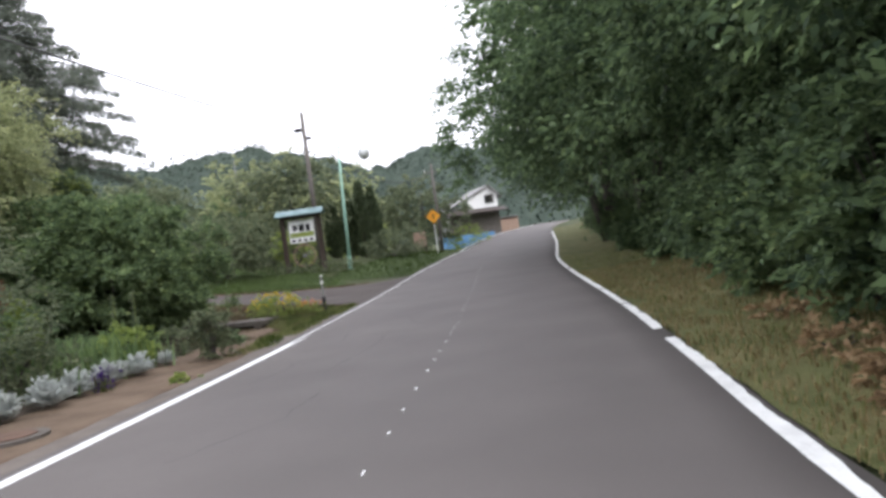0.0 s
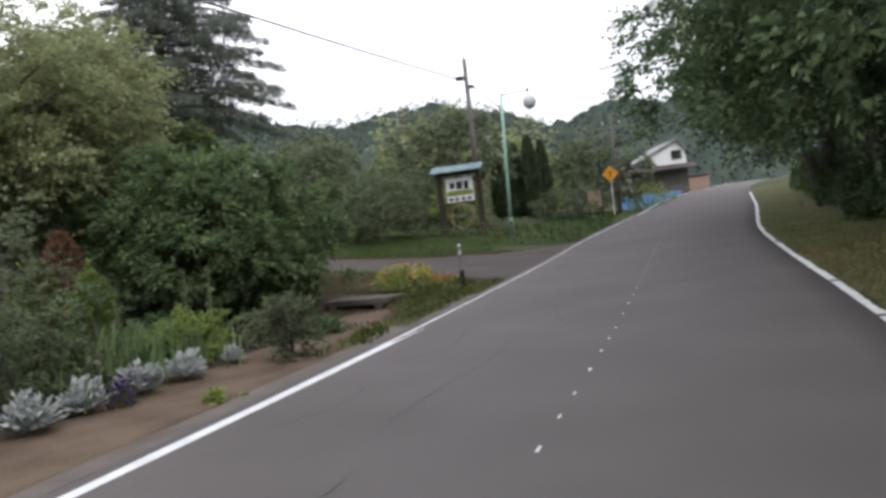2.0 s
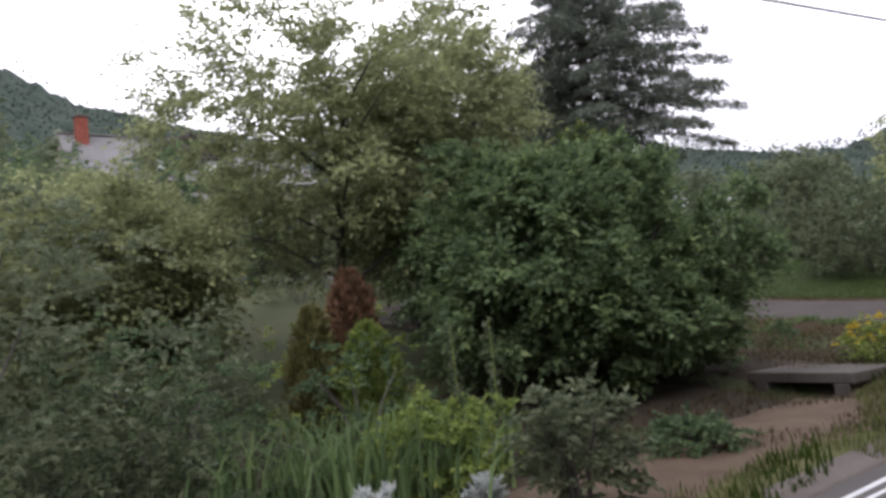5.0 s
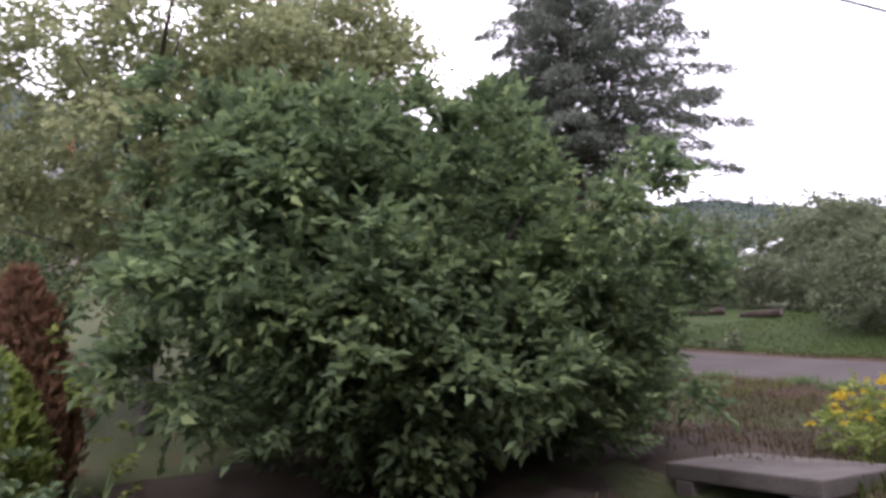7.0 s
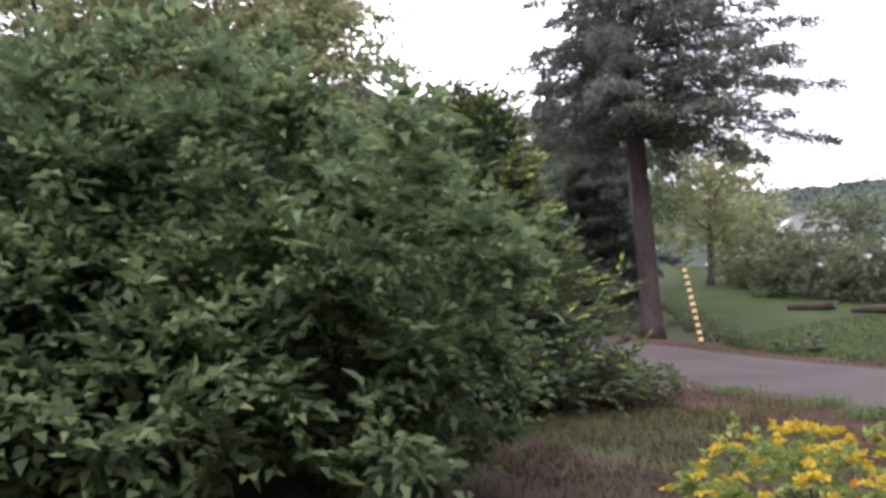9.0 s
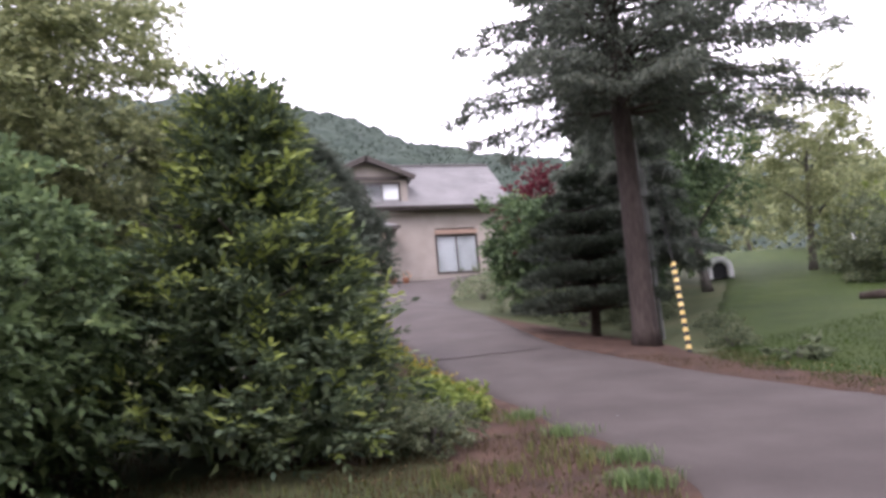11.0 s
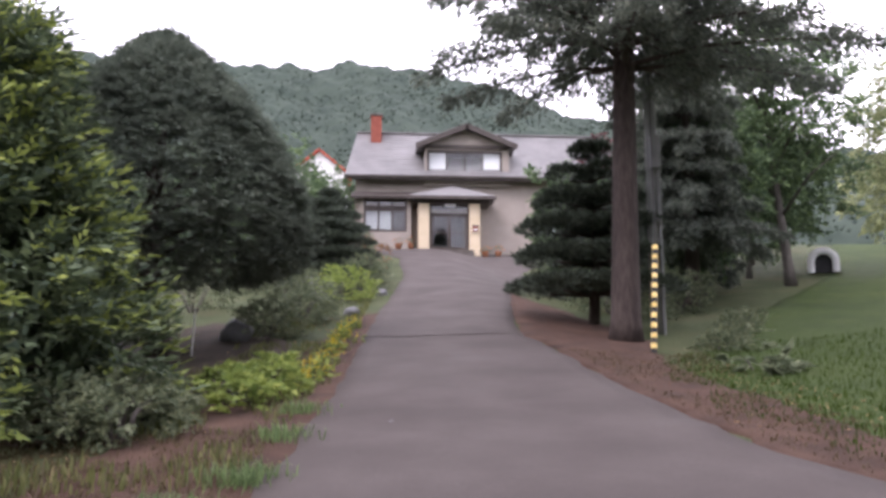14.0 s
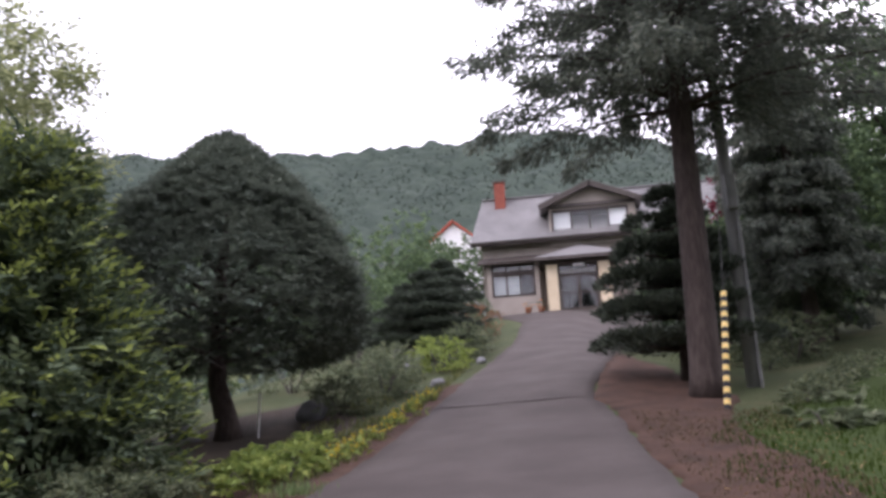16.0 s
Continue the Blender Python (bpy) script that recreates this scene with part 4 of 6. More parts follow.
for s in (-1, 1):
    w = 29.3 + s * 2.95
    part("dormer_roof", slab((DX + 0.55, 29.3, 15.52), (DX + 0.55, w, 14.3), (DX - 3.6, w, 14.3), (DX - 3.6, 29.3, 15.52), 0.14), M["rooftile"], house, "grey dormer roof")
    part("bargeboard", slab((DX + 0.62, 29.3, 15.49), (DX + 0.62, w + s * 0.03, 14.24), (DX + 0.55, w + s * 0.03, 14.24), (DX + 0.55, 29.3, 15.49), 0.3), M["darktrim"], house, "dark bargeboard")
part("dormer_band", boxed(DX + 0.04, DX + 0.16, 26.75, 31.85, 14.1, 14.32, bevel=0.02), M["darktrim"], house)
window(house, DX + 0.01, 27.1, 31.3, 12.6, 13.9, 4, (0, 3))
# large side window with a shutter box above
window(house, HX + 0.03, 33.4, 35.95, 8.35, 10.6, 2, (0, 1), cloth=M["blind"])
part("shutter_box", boxed(HX + 0.036, HX + 0.16, 33.33, 36.02, 10.7, 10.98, bevel=0.02), M["signbrown"], house, "brown shutter box")
# bay window beside the porch
part("bay_wall", boxed(HX + 0.04, HX + 0.9, 23.2, 26.1, HZ - 0.6, 9.1), M["siding"], house)
for d in ((23.2, 23.45), (25.85, 26.1)):
    part("bay_post", boxed(HX + 0.04, HX + 0.9, *d, 9.1, 11.0), M["siding"], house)
window(house, HX + 0.88, 23.5, 25.8, 9.15, 10.3, 3, (0, 1), cloth=M["blind"])
window(house, HX + 0.88, 23.5, 25.8, 10.5, 10.85, 3)
part("bay_roof", slab((HX + 1.35, 22.7, 11.0), (HX + 1.35, 26.4, 11.0), (HX + 0.036, 26.4, 11.55), (HX + 0.036, 22.7, 11.55), 0.12), M["darktrim"], house, "dark bay roof")
# porch
PX = HX + 1.5
for y in (26.5, 29.35):
    part("porch_pillar", boxed(HX + 0.036, PX, y, y + 0.62, HZ - 0.6, 10.75, bevel=0.02), M["cream"], house, "cream rendered porch pillar")
part("porch_beam", boxed(HX + 0.036, PX + 0.1, 26.2, 30.5, 10.6, 10.95, bevel=0.02), M["darktrim"], house)
part("porch_step", boxed(HX + 0.036, PX + 0.25, 27.0, 29.6, HZ - 0.6, HZ + 0.06, bevel=0.02), M["concrete"], house, "pale concrete step")
apex, e = Vector((HX + 0.5, 28.5, 11.85)), 10.95
for a, b in (((PX + 0.55, 25.9), (PX + 0.55, 30.8)), ((PX + 0.55, 30.8), (HX + 0.05, 30.8)), ((HX + 0.05, 25.9), (PX + 0.55, 25.9))):
    bm = bmesh.new()
    v = [bm.verts.new(q) for q in ((*a, e), (*b, e), apex, (*a, e - 0.12), (*b, e - 0.12), apex - Vector((0, 0, 0.12)))]
    for f in ((0, 1, 2), (5, 4, 3), (0, 3, 4, 1), (1, 4, 5, 2), (2, 5, 3, 0)):
        bm.faces.new([v[i] for i in f])
    part("porch_roof", bm, M["rooftile"], house, "grey hipped porch roof")
part("porch_fascia", boxed(PX + 0.5, PX + 0.57, 25.88, 30.82, 10.76, 10.94), M["darktrim"], house)
door = new("door")
door.parent = house
dx = PX - 0.25
bm = bmesh.new()
for d in ((27.12, 27.24, HZ + 0.06, 10.6), (29.23, 29.35, HZ + 0.06, 10.6), (27.24, 29.23, 10.5, 10.6), (27.24, 29.23, 10.0, 10.08)):
    box(bm, dx - 0.06, dx + 0.06, *d)
part("door_frame", bm, M["darktrim"], door)
for a in (27.24, 28.235):
    bm = bmesh.new()
    for d in ((a, a + 0.08, HZ + 0.08, 10.0), (a + 0.915, a + 0.995, HZ + 0.08, 10.0), (a + 0.08, a + 0.915, HZ + 0.08, HZ + 0.28), (a + 0.08, a + 0.915, 9.9, 10.0), (a + 0.08, a + 0.915, HZ + 1.05, HZ + 1.12)):
        box(bm, dx - 0.025, dx + 0.025, *d)
    part("door_leaf", bm, M["darktrim"], door, "dark sliding door leaf")
    pane("pane", boxed(dx - 0.004, dx + 0.004, a + 0.08, a + 0.915, HZ + 0.28, 9.9), door)
pane("pane", boxed(dx - 0.004, dx + 0.004, 27.24, 29.23, 10.08, 10.5), door)
part("porch_light", boxed(PX - 0.1, PX + 0.0, 28.0, 28.6, 10.45, 10.58, bevel=0.02), M["white"], house)
mail = thing("mailbox", *(HS @ Vector((PX + 0.02, 29.68, 9.0))), "small red mailbox on the porch pillar", "mailbox")
part("body", boxed(0, 0.16, -0.17, 0.17, 0, 0.34, bevel=0.03), M["brick"], mail)
part("label_plate", boxed(0.16, 0.168, -0.1, 0.1, 0.06, 0.18), M["white"], mail)
part("lid", boxed(-0.005, 0.2, -0.2, 0.2, 0.34, 0.4, bevel=0.015), M["darktrim"], mail)


def flower_pot(x, y, seed, label):
    z = ground(x, y) + 0.04
    ob = thing("flower_pot", x, y, z, label, "flower pot", "pots by the porch")
    part("pot", tube(bmesh.new(), [(0, 0, 0), (0, 0, 0.26), (0, 0, 0.32), (0, 0, 0.33), (0, 0, 0.27)], [0.15, 0.2, 0.23, 0.19, 0.18], 14), M["terracotta"], ob, "", True)
    p, o = crown_points((0, 0, 0.45), (0.26, 0.26, 0.2), 30, 14, 0.08, seed)
    mesh_object("plant", leaf_mesh("plant", p, o, 0.06, 0.035), M["leaf_mid"], ob)
    p, o = crown_points((0, 0, 0.5), (0.26, 0.26, 0.2), 9, 5, 0.03, seed + 1, inner=0.0)
    mesh_object("blossom", leaf_mesh("blossom", p, o, 0.05, 0.05), M["petal_o"], ob)
    return ob


for i, (px_, py_) in enumerate([(PX + 0.5, 26.1), (PX + 0.45, 25.4), (PX + 0.45, 30.2), (PX + 0.5, 30.9)]):
    flower_pot(*(HS @ Vector((px_, py_, 0)))[:2], 40 + i, "terracotta pot with small flowers beside the porch")

# the neighbour's house behind the trees
far = thing("house", -70, 18.4, 11.2, "small white house with a red roof", "house")
part("wall", boxed(-5, 0, -2.2, 2.2, 0, 7.2), M["white"], far)
for s in (-1, 1):
    part("roof", slab((0.4, 0, 9.2), (0.4, s * 2.7, 7.0), (-5.4, s * 2.7, 7.0), (-5.4, 0, 9.2), 0.12), M["redroof"], far, "red sheet roof")
bm = gable_prism(-2.2, 2.2, 0, 7.2, 9.0, -0.15, 0.0)
part("gable_wall", bm, M["white"], far)
fw = new("window")
fw.parent = far
part("window_frame", boxed(0.0, 0.06, -0.5, 0.5, 5.6, 6.6), M["darktrim"], fw)
part("pane", boxed(0.06, 0.075, -0.42, 0.42, 5.68, 6.52), M["glass"], fw)


# ---------------------------------------------------------------- the garden beside the road
bush = thing("bush", -7.7, 16.75, ground(-7.7, 16.75) - 0.05, "large dense dark green broadleaf bush", "bush")
bm = bmesh.new()
for k in range(9):
    a = 2 * math.pi * k / 9 + 0.3
    e = Vector((math.cos(a) * 1.5, math.sin(a) * 1.9, 2.3 + 0.4 * math.sin(k * 2.1)))
    tube(bm, [(math.cos(a) * 0.2, math.sin(a) * 0.25, -0.1), e * 0.45 + Vector((0, 0, 0.25)), e], [0.06, 0.04, 0.012], 6)
part("branch_frame", bm, M["bark2"], bush)
pos, out = [], []
for k, (cx, cy, cz, rx, ry, rz, n) in enumerate([(0, 0, 1.75, 1.85, 2.2, 1.45, 230), (0.7, -1.1, 1.35, 1.1, 1.3, 1.05, 110), (0.8, 1.1, 1.25, 1.1, 1.25, 1.0, 110), (-0.2, 0.5, 2.55, 1.2, 1.3, 0.7, 90), (1.1, 0.1, 0.95, 0.9, 1.7, 0.7, 80), (0.2, -1.0, 2.35, 1.0, 1.0, 0.7, 70)]):
    q, o = crown_points((cx, cy, cz), (rx, ry, rz), n, 117, 0.26, 100 + k, depth=0.42, inner=0.5, flat=0.9)
    pos.append(q)
    out.append(o)
pos, out = np.concatenate(pos), np.concatenate(out)
keep = pos[:, 2] > 0.3 + 0.25 * np.sin(pos[:, 1] * 3.1)
mesh_object("foliage", leaf_mesh("foliage", pos[keep], out[keep], 0.105, 0.052), M["leaf_bush"], bush)

for k, (x, y, r) in enumerate([(-9.2, 18.7, (1.3, 1.3, 1.75)), (-10.6, 19.0, (1.2, 1.0, 1.7)), (-10.2, 17.6, (1.4, 1.4, 1.9))]):
    shrub("bush", x, y, r, 150 + k, "leaf_bush", 0.11, 400, 32, 0.24, "dense broadleaf bush between the yew and the trees", "bush", "garden bushes", lift=0.85)

# feathery trees behind the garden
for k, (x, y, h, r) in enumerate([(-12.0, 12.1, 3.5, 1.6), (-12.2, 16.0, 6.6, 2.9), (-12.4, 18.9, 6.9, 1.8), (-15.5, 12.5, 4.4, 2.0)]):
    broad_tree("feathery_tree", x, y, h, r, 200 + k * 10, "leaf_locust", "bark2", 0.105, 400, 110, 0.5, 0.1, 0.2, "light green feathery-leaved garden tree", "tree", "garden trees", lobes=6, limbs=12, flat=0.4)

yew = thing("yew_bush", -10.75, 21.25, ground(-10.75, 21.25) - 0.05, "dark green yew bush with yellow-green tips", "yew")
bm = bmesh.new()
tube(bm, [(0, 0, -0.05), (0.03, 0, 1.2), (0, 0.05, 2.6)], [0.1, 0.07, 0.02], 7)
for k in range(16):
    a, h = k * 2.4, 0.3 + 0.14 * k
    tube(bm, [(0, 0, h), (math.cos(a) * 0.7, math.sin(a) * 0.7, h + 0.25), (math.cos(a) * 1.25, math.sin(a) * 1.25, h + 0.3)], [0.035, 0.025, 0.008], 5)
part("branch_frame", bm, M["bark"], yew)
m = 300
h = rng.random(m) ** 0.9
a = rng.uniform(0, 2 * math.pi, m)
d = np.stack([np.cos(a), np.sin(a), 2 * h - 1], 1)
rr = 1.62 * np.clip(1.05 - h, 0, 1) ** 1.1 * lumps(d, 55, 2.3, 0.2) * (1 - 0.3 * rng.random(m) ** 2)
c = np.stack([np.cos(a) * rr, np.sin(a) * rr, 0.15 + h * 3.9], 1)
ax = unit(np.stack([np.cos(a), np.sin(a), rng.uniform(-0.1, 0.7, m)], 1))
n = m * 9
h, a, rr = np.repeat(h, 9), np.repeat(a, 9), np.repeat(rr, 9)
c = np.repeat(c, 9, 0) + rng.normal(size=(n, 3)) * 0.1
ax = unit(np.repeat(ax, 9, 0) + rng.normal(size=(n, 3)) * 0.38)
t = np.tile(np.linspace(0, 1, 11), n)
outmost = np.repeat(rng.random(n) < 0.36, 11) & (t > 0.5)
cc, aa = np.repeat(c, 11, 0), np.repeat(ax, 11, 0)
sd = unit(np.cross(aa, (0, 0, 1.0)))
sg = np.tile(np.array([1, -1] * 5 + [0]), n)[:, None]
o = aa * (0.55 + 0.5 * t[:, None]) + sd * sg * 0.8 + rng.normal(size=cc.shape) * 0.15
cc = cc + aa * (t * 0.42)[:, None]
mesh_object("foliage", leaf_mesh("foliage", cc[~outmost], o[~outmost], 0.14, 0.045, 0.1, 0.05), M["needle_yew"], yew)
mesh_object("foliage", leaf_mesh("foliage", cc[outmost], o[outmost], 0.13, 0.05, 0.1, 0.05), M["needle_tip"], yew, "yellow-green young tips")
c = np.stack([np.cos(a) * rr * 0.7, np.sin(a) * rr * 0.7, 0.12 + h * 3.5], 1)
mesh_object("foliage", leaf_mesh("foliage", np.repeat(c, 3, 0) + rng.normal(size=(3 * n, 3)) * 0.1, rng.normal(size=(3 * n, 3)), 0.2, 0.1), M["needle_yew"], yew)

for k, (x, y, r) in enumerate([(-9.7, 22.95, (0.5, 0.45, 0.34)), (-9.9, 22.5, (0.45, 0.4, 0.34)), (-10.4, 22.95, (0.4, 0.35, 0.3))]):
    shrub("shrub", x, y, r, 300 + k, "leaf_mid", 0.06, 110, 20, 0.12, "low glossy green shrub at the driveway corner", group="driveway corner shrubs")

dome = thing("clipped_yew_tree", -15.7, 21.4, ground(-15.7, 21.4) - 0.03, "large egg-shaped clipped dark conifer on a bare trunk", "conifer")
bm = bmesh.new()
tube(bm, [(0.0, 0.05, -0.05), (0, 0.02, 0.3), (-0.05, -0.2, 1.0), (0, -0.15, 2.6), (0, 0, 4.2)], [0.27, 0.2, 0.16, 0.12, 0.04], 10)
for k in range(14):
    a = k * 2.4
    tube(bm, [(0, -0.1, 1.2 + 0.12 * k), (math.cos(a) * 0.8, math.sin(a) * 0.8 - 0.1, 1.4 + 0.15 * k), (math.cos(a) * 1.5, math.sin(a) * 1.5, 1.5 + 0.16 * k)], [0.05, 0.035, 0.01], 5)
part("trunk", bm, M["bark"], dome, "", True)
n = 5200
a, h = rng.uniform(0, 2 * math.pi, n), rng.random(n)
prof = np.interp(h, [0, 0.06, 0.2, 0.4, 0.6, 0.8, 0.93, 1.0], [1.5, 2.2, 2.5, 2.36, 1.82, 1.1, 0.48, 0.05])
dd = np.stack([np.cos(a), np.sin(a), h * 2 - 1], 1)
prof = prof * lumps(dd, 71, 2.6, 0.09) * (0.97 - 0.1 * rng.random(n))
inner = rng.random(n) < 0.32
prof[inner] *= 0.84
c = np.stack([np.cos(a) * prof, np.sin(a) * prof - 0.05, 1.25 + h * 4.15], 1)
p, o = twigs(c, np.stack([np.cos(a), np.sin(a), 0.5 * h], 1), 27, 0.19, 0.4)
mesh_object("crown", leaf_mesh("crown", p, o, 0.1, 0.032, 0.1, 0.15, 0.4), M["needle_dome"], dome)

# tall conifer with a bare trunk beside the driveway
spruce("tall_conifer", -16.75, 29.45, 13.6, 5.3, 4.2, 5, "tall dark conifer with a bare reddish-brown trunk", 0.27, 0.44, 8, 0.17, droop=0.24, lean=(-0.2, 0.4), side=(0.28, 0.08))
spruce("tall_conifer", -26.8, 34.0, 9.5, 0.8, 2.5, 6, "dark conifer with drooping boughs behind the tall one", 0.2, 0.6, 7, 0.24)
spruce("tall_conifer", -23.0, 33.2, 9.0, 1.8, 2.3, 8, "dark conifer with low boughs beside the lawn", 0.2, 0.55, 8, 0.22, droop=0.3)


def cloud_pine(x, y, height, seed, label):
    """A garden pine trimmed into flat pads."""
    ob = thing("cloud_pine", x, y, ground(x, y) - 0.03, label, "pine")
    loc = np.random.default_rng(seed)
    bm = bmesh.new()
    tube(bm, [(0, 0, -0.05), (0.1, 0.05, height * 0.3), (-0.05, 0.1, height * 0.6), (0, 0, height * 0.95)], [0.13, 0.1, 0.07, 0.03], 8)
    tiers = [(0.2, 1.75), (0.36, 1.6), (0.52, 1.45), (0.67, 1.15), (0.82, 0.85), (0.95, 0.5)]
    pads = []
    for f, r in tiers:
        m = 5 if r > 0.9 else 3
        for k in range(m):
            a = 2 * math.pi * (k + loc.random() * 0.6) / m
            q = r * 0.55 if r > 0.6 else 0.15
            c = Vector((math.cos(a) * q, math.sin(a) * q, height * f))
            tube(bm, [(0, 0, height * f - 0.12), c * 1.0 + Vector((0, 0, -0.08))], [0.04, 0.015], 5)
            pads.append((c, r * 0.55))
    part("trunk", bm, M["bark"], ob, "", True)
    for c, r in pads:
        n = int(1500 * r)
        d = on_ball(n)
        d[:, 2] = np.abs(d[:, 2]) * np.where(rng.random(n) < 0.85, 1, -0.5)
        q = np.array(c) + d * np.array((r, r, 0.24 * height / 4)) * lumps(d, seed, 2.2, 0.12)[:, None] * (1 - 0.25 * rng.random((n, 1)))
        o = d * (1, 1, 0.6) + (0, 0, 0.5) + rng.normal(size=d.shape) * 0.3
        mesh_object("pad", leaf_mesh("pad", q, o, 0.16, 0.045, 0.1, 0.05), M["needle_pine"], ob)
    return ob


cloud_pine(-19.2, 29.5, 4.0, 81, "dark cloud-pruned pine with flat pads")
cloud_pine(-26.5, 23.0, 2.7, 82, "dark cloud-pruned garden pine near the house")
cloud_pine(-33.5, 22.6, 3.2, 83, "tall dark garden pine close to the house")

broad_tree("maple", -33, 34.6, 6.4, 2.2, 400, "leaf_red", "bark2", 0.16, 360, 30, 0.36, 0.1, 0.2, "dark red maple beside the house", "maple")
for k, (x, y, h, r) in enumerate([(-25.4, 34.4, 6.2, 2.0), (-31, 38.5, 7.0, 3.0), (-36, 41, 8, 3.4), (-27, 31.6, 4.4, 1.6)]):
    broad_tree("garden_tree", x, y, h, r, 420 + 10 * k, "leaf_forest", "bark2", 0.19, 400, 28, 0.4, 0.1, 0.12, "leafy green tree behind the conifers", "tree", "trees behind the conifers", lobes=5)
for k, (x, y, r) in enumerate([(-22.5, 30.8, (0.9, 0.9, 0.7)), (-25, 31.3, (1.0, 1.1, 0.8)), (-21.5, 32.2, (0.8, 0.8, 0.6)), (-30, 31.8, (1.2, 1.2, 0.9)), (-36, 32.2, (1.1, 1.4, 0.9))]):
    shrub("shrub", x, y, r, 480 + k, "leaf_mid", 0.09, 150, 22, 0.2, "rounded green shrub beside the driveway", group="driveway shrubs")
for k, (x, y, r, lf) in enumerate([(-17.5, 22.9, (0.7, 0.6, 0.4), "leaf_mid"), (-19.3, 23.3, (0.7, 0.7, 0.5), "leaf_pale"), (-21.0, 23.0, (0.9, 0.8, 0.55), "leaf_mid"), (-23.0, 24.0, (0.8, 0.7, 0.5), "leaf_lime"), (-25.2, 24.3, (0.9, 0.7, 0.6), "leaf_mid"), (-28, 24.2, (1.0, 0.8, 0.7), "leaf_mid"), (-31, 24.2, (1.1, 0.8, 0.8), "leaf_rust"), (-21.5, 20.5, (1.2, 1.2, 0.7), "leaf_mid"), (-26.5, 20.8, (1.5, 1.3, 1.1), "leaf_forest"), (-31.5, 21.5, (1.6, 1.4, 1.6), "leaf_forest"), (-34.5, 23.6, (1.2, 0.9, 0.9), "leaf_mid"), (-37.5, 23.2, (1.0, 1.0, 1.0), "leaf_forest")]):
    shrub("shrub", x, y, r, 500 + k, lf, 0.08, 140, 20, 0.18, "low garden shrub in the bed beside the driveway", group="garden bed shrubs")
for k, (x, y, h, r) in enumerate([(-37, 17, 6.5, 3.0), (-30, 14.5, 6.5, 3.2), (-24, 12.5, 7.0, 3.2), (-44, 18.5, 7, 3), (-20, 7, 8, 3.4), (-18.5, 15.5, 5.4, 2.4), (-50, 19.6, 6.0, 2.2), (-55, 21.5, 6.0, 2.4), (-47, 16, 6, 2.6), (-52, 12, 7, 3), (-60, 16, 6.5, 2.6), (-42, 20.0, 4.2, 1.6)]):
    broad_tree("garden_tree", x, y, h, r, 560 + 10 * k, "leaf_forest", "bark2", 0.22, 230, 22, 0.45, 0.1, 0.12, "leafy green tree in the back garden", "tree", "back garden trees")


broad_tree("garden_tree", -27.0, 38.0, 10.0, 3.0, 680, "leaf_forest", "bark2", 0.17, 480, 45, 0.55, 0.16, 0.26, "tall leafy tree between the conifers and the lawn", "tree", lobes=7, limbs=8, flat=0.5)
broad_tree("willow", -30.3, 45.6, 9.3, 3.0, 690, "leaf_locust", "bark2", 0.2, 260, 60, 0.6, 0.16, 0.08, "tall light green tree with hanging foliage beyond the lawn", "tree", lobes=7, limbs=6)


def stone(x, y, s, seed, label, group):
    bm = bmesh.new()
    bmesh.ops.create_icosphere(bm, subdivisions=3, radius=1.0)
    for v in bm.verts:
        f = 1 + 0.25 * noise.noise(v.co * 1.3 + Vector((seed, 0, 0))) + 0.08 * noise.noise(v.co * 4 + Vector((0, seed, 0)))
        v.co = Vector((v.co.x * s[0], v.co.y * s[1], v.co.z * s[2])) * f
    ob = part("stone", bm, M["stone"], None, "", True)
    ob.matrix_world = pose(x, y, ground(x, y) + s[2] * 0.45, 0, 0, seed * 37)
    return tagged(ob, label, "stone", group)


for k, (x, y, s) in enumerate([(-17.2, 22.4, (0.35, 0.28, 0.25)), (-18.4, 22.2, (0.25, 0.3, 0.2)), (-15.8, 20.6, (0.3, 0.25, 0.2)), (-23.8, 23.2, (0.4, 0.3, 0.3)), (-24.2, 24.9, (0.18, 0.14, 0.12)), (-20.4, 24.3, (0.2, 0.16, 0.12))]):
    stone(x, y, s, k + 1, "grey rounded garden stone in the bed", "garden stones")
for k, (x, y) in enumerate([(-16.4, 31.2), (-17.6, 32.0), (-15.6, 30.7), (-18.8, 32.6), (-20.5, 31.4), (-23, 31.8)]):
    shrub("weed", x, y, (0.4, 0.4, 0.17), 960 + 40 + k, "leaf_mid", 0.09, 60, 16, 0.14, "green weeds between the conifers and the lawn", "weed", "weeds", stems=3)
stone(-10.15, 25.25, (0.05, 0.04, 0.03), 9, "small dark pebble on the driveway", "pebble")


def flower_row(name, x, y, n, spread, mat, h, label, seed, leaf="leaf_lime"):
    ob = thing(name, x, y, ground(x, y), label, "flowers")
    loc = np.random.default_rng(seed)
    pts = loc.normal(size=(n, 2)) * spread
    z0 = ground(x, y)
    base = np.array([(a, b, ground(x + a, y + b) - z0) for a, b in pts])
    blades("stalk_clump", np.repeat(base, 14, 0) + rng.normal(size=(n * 14, 3)) * (0.06, 0.06, 0), h, 0.008, M["grass"], ob)
    p = np.repeat(base + (0, 0, h), 10, 0) + rng.normal(size=(n * 10, 3)) * (0.07, 0.07, h * 0.3)
    mesh_object("foliage", leaf_mesh("foliage", p - (0, 0, h * 0.4), rng.normal(size=p.shape), 0.1, 0.05), M[leaf], ob)
    p = np.repeat(base + (0, 0, h * 1.05), 6, 0) + rng.normal(size=(n * 6, 3)) * (0.05, 0.05, 0.04)
    mesh_object("blossom", leaf_mesh("blossom", p, rng.normal(size=p.shape) + (0, 0, 0.6), 0.045, 0.04), M[mat], ob)
    return ob


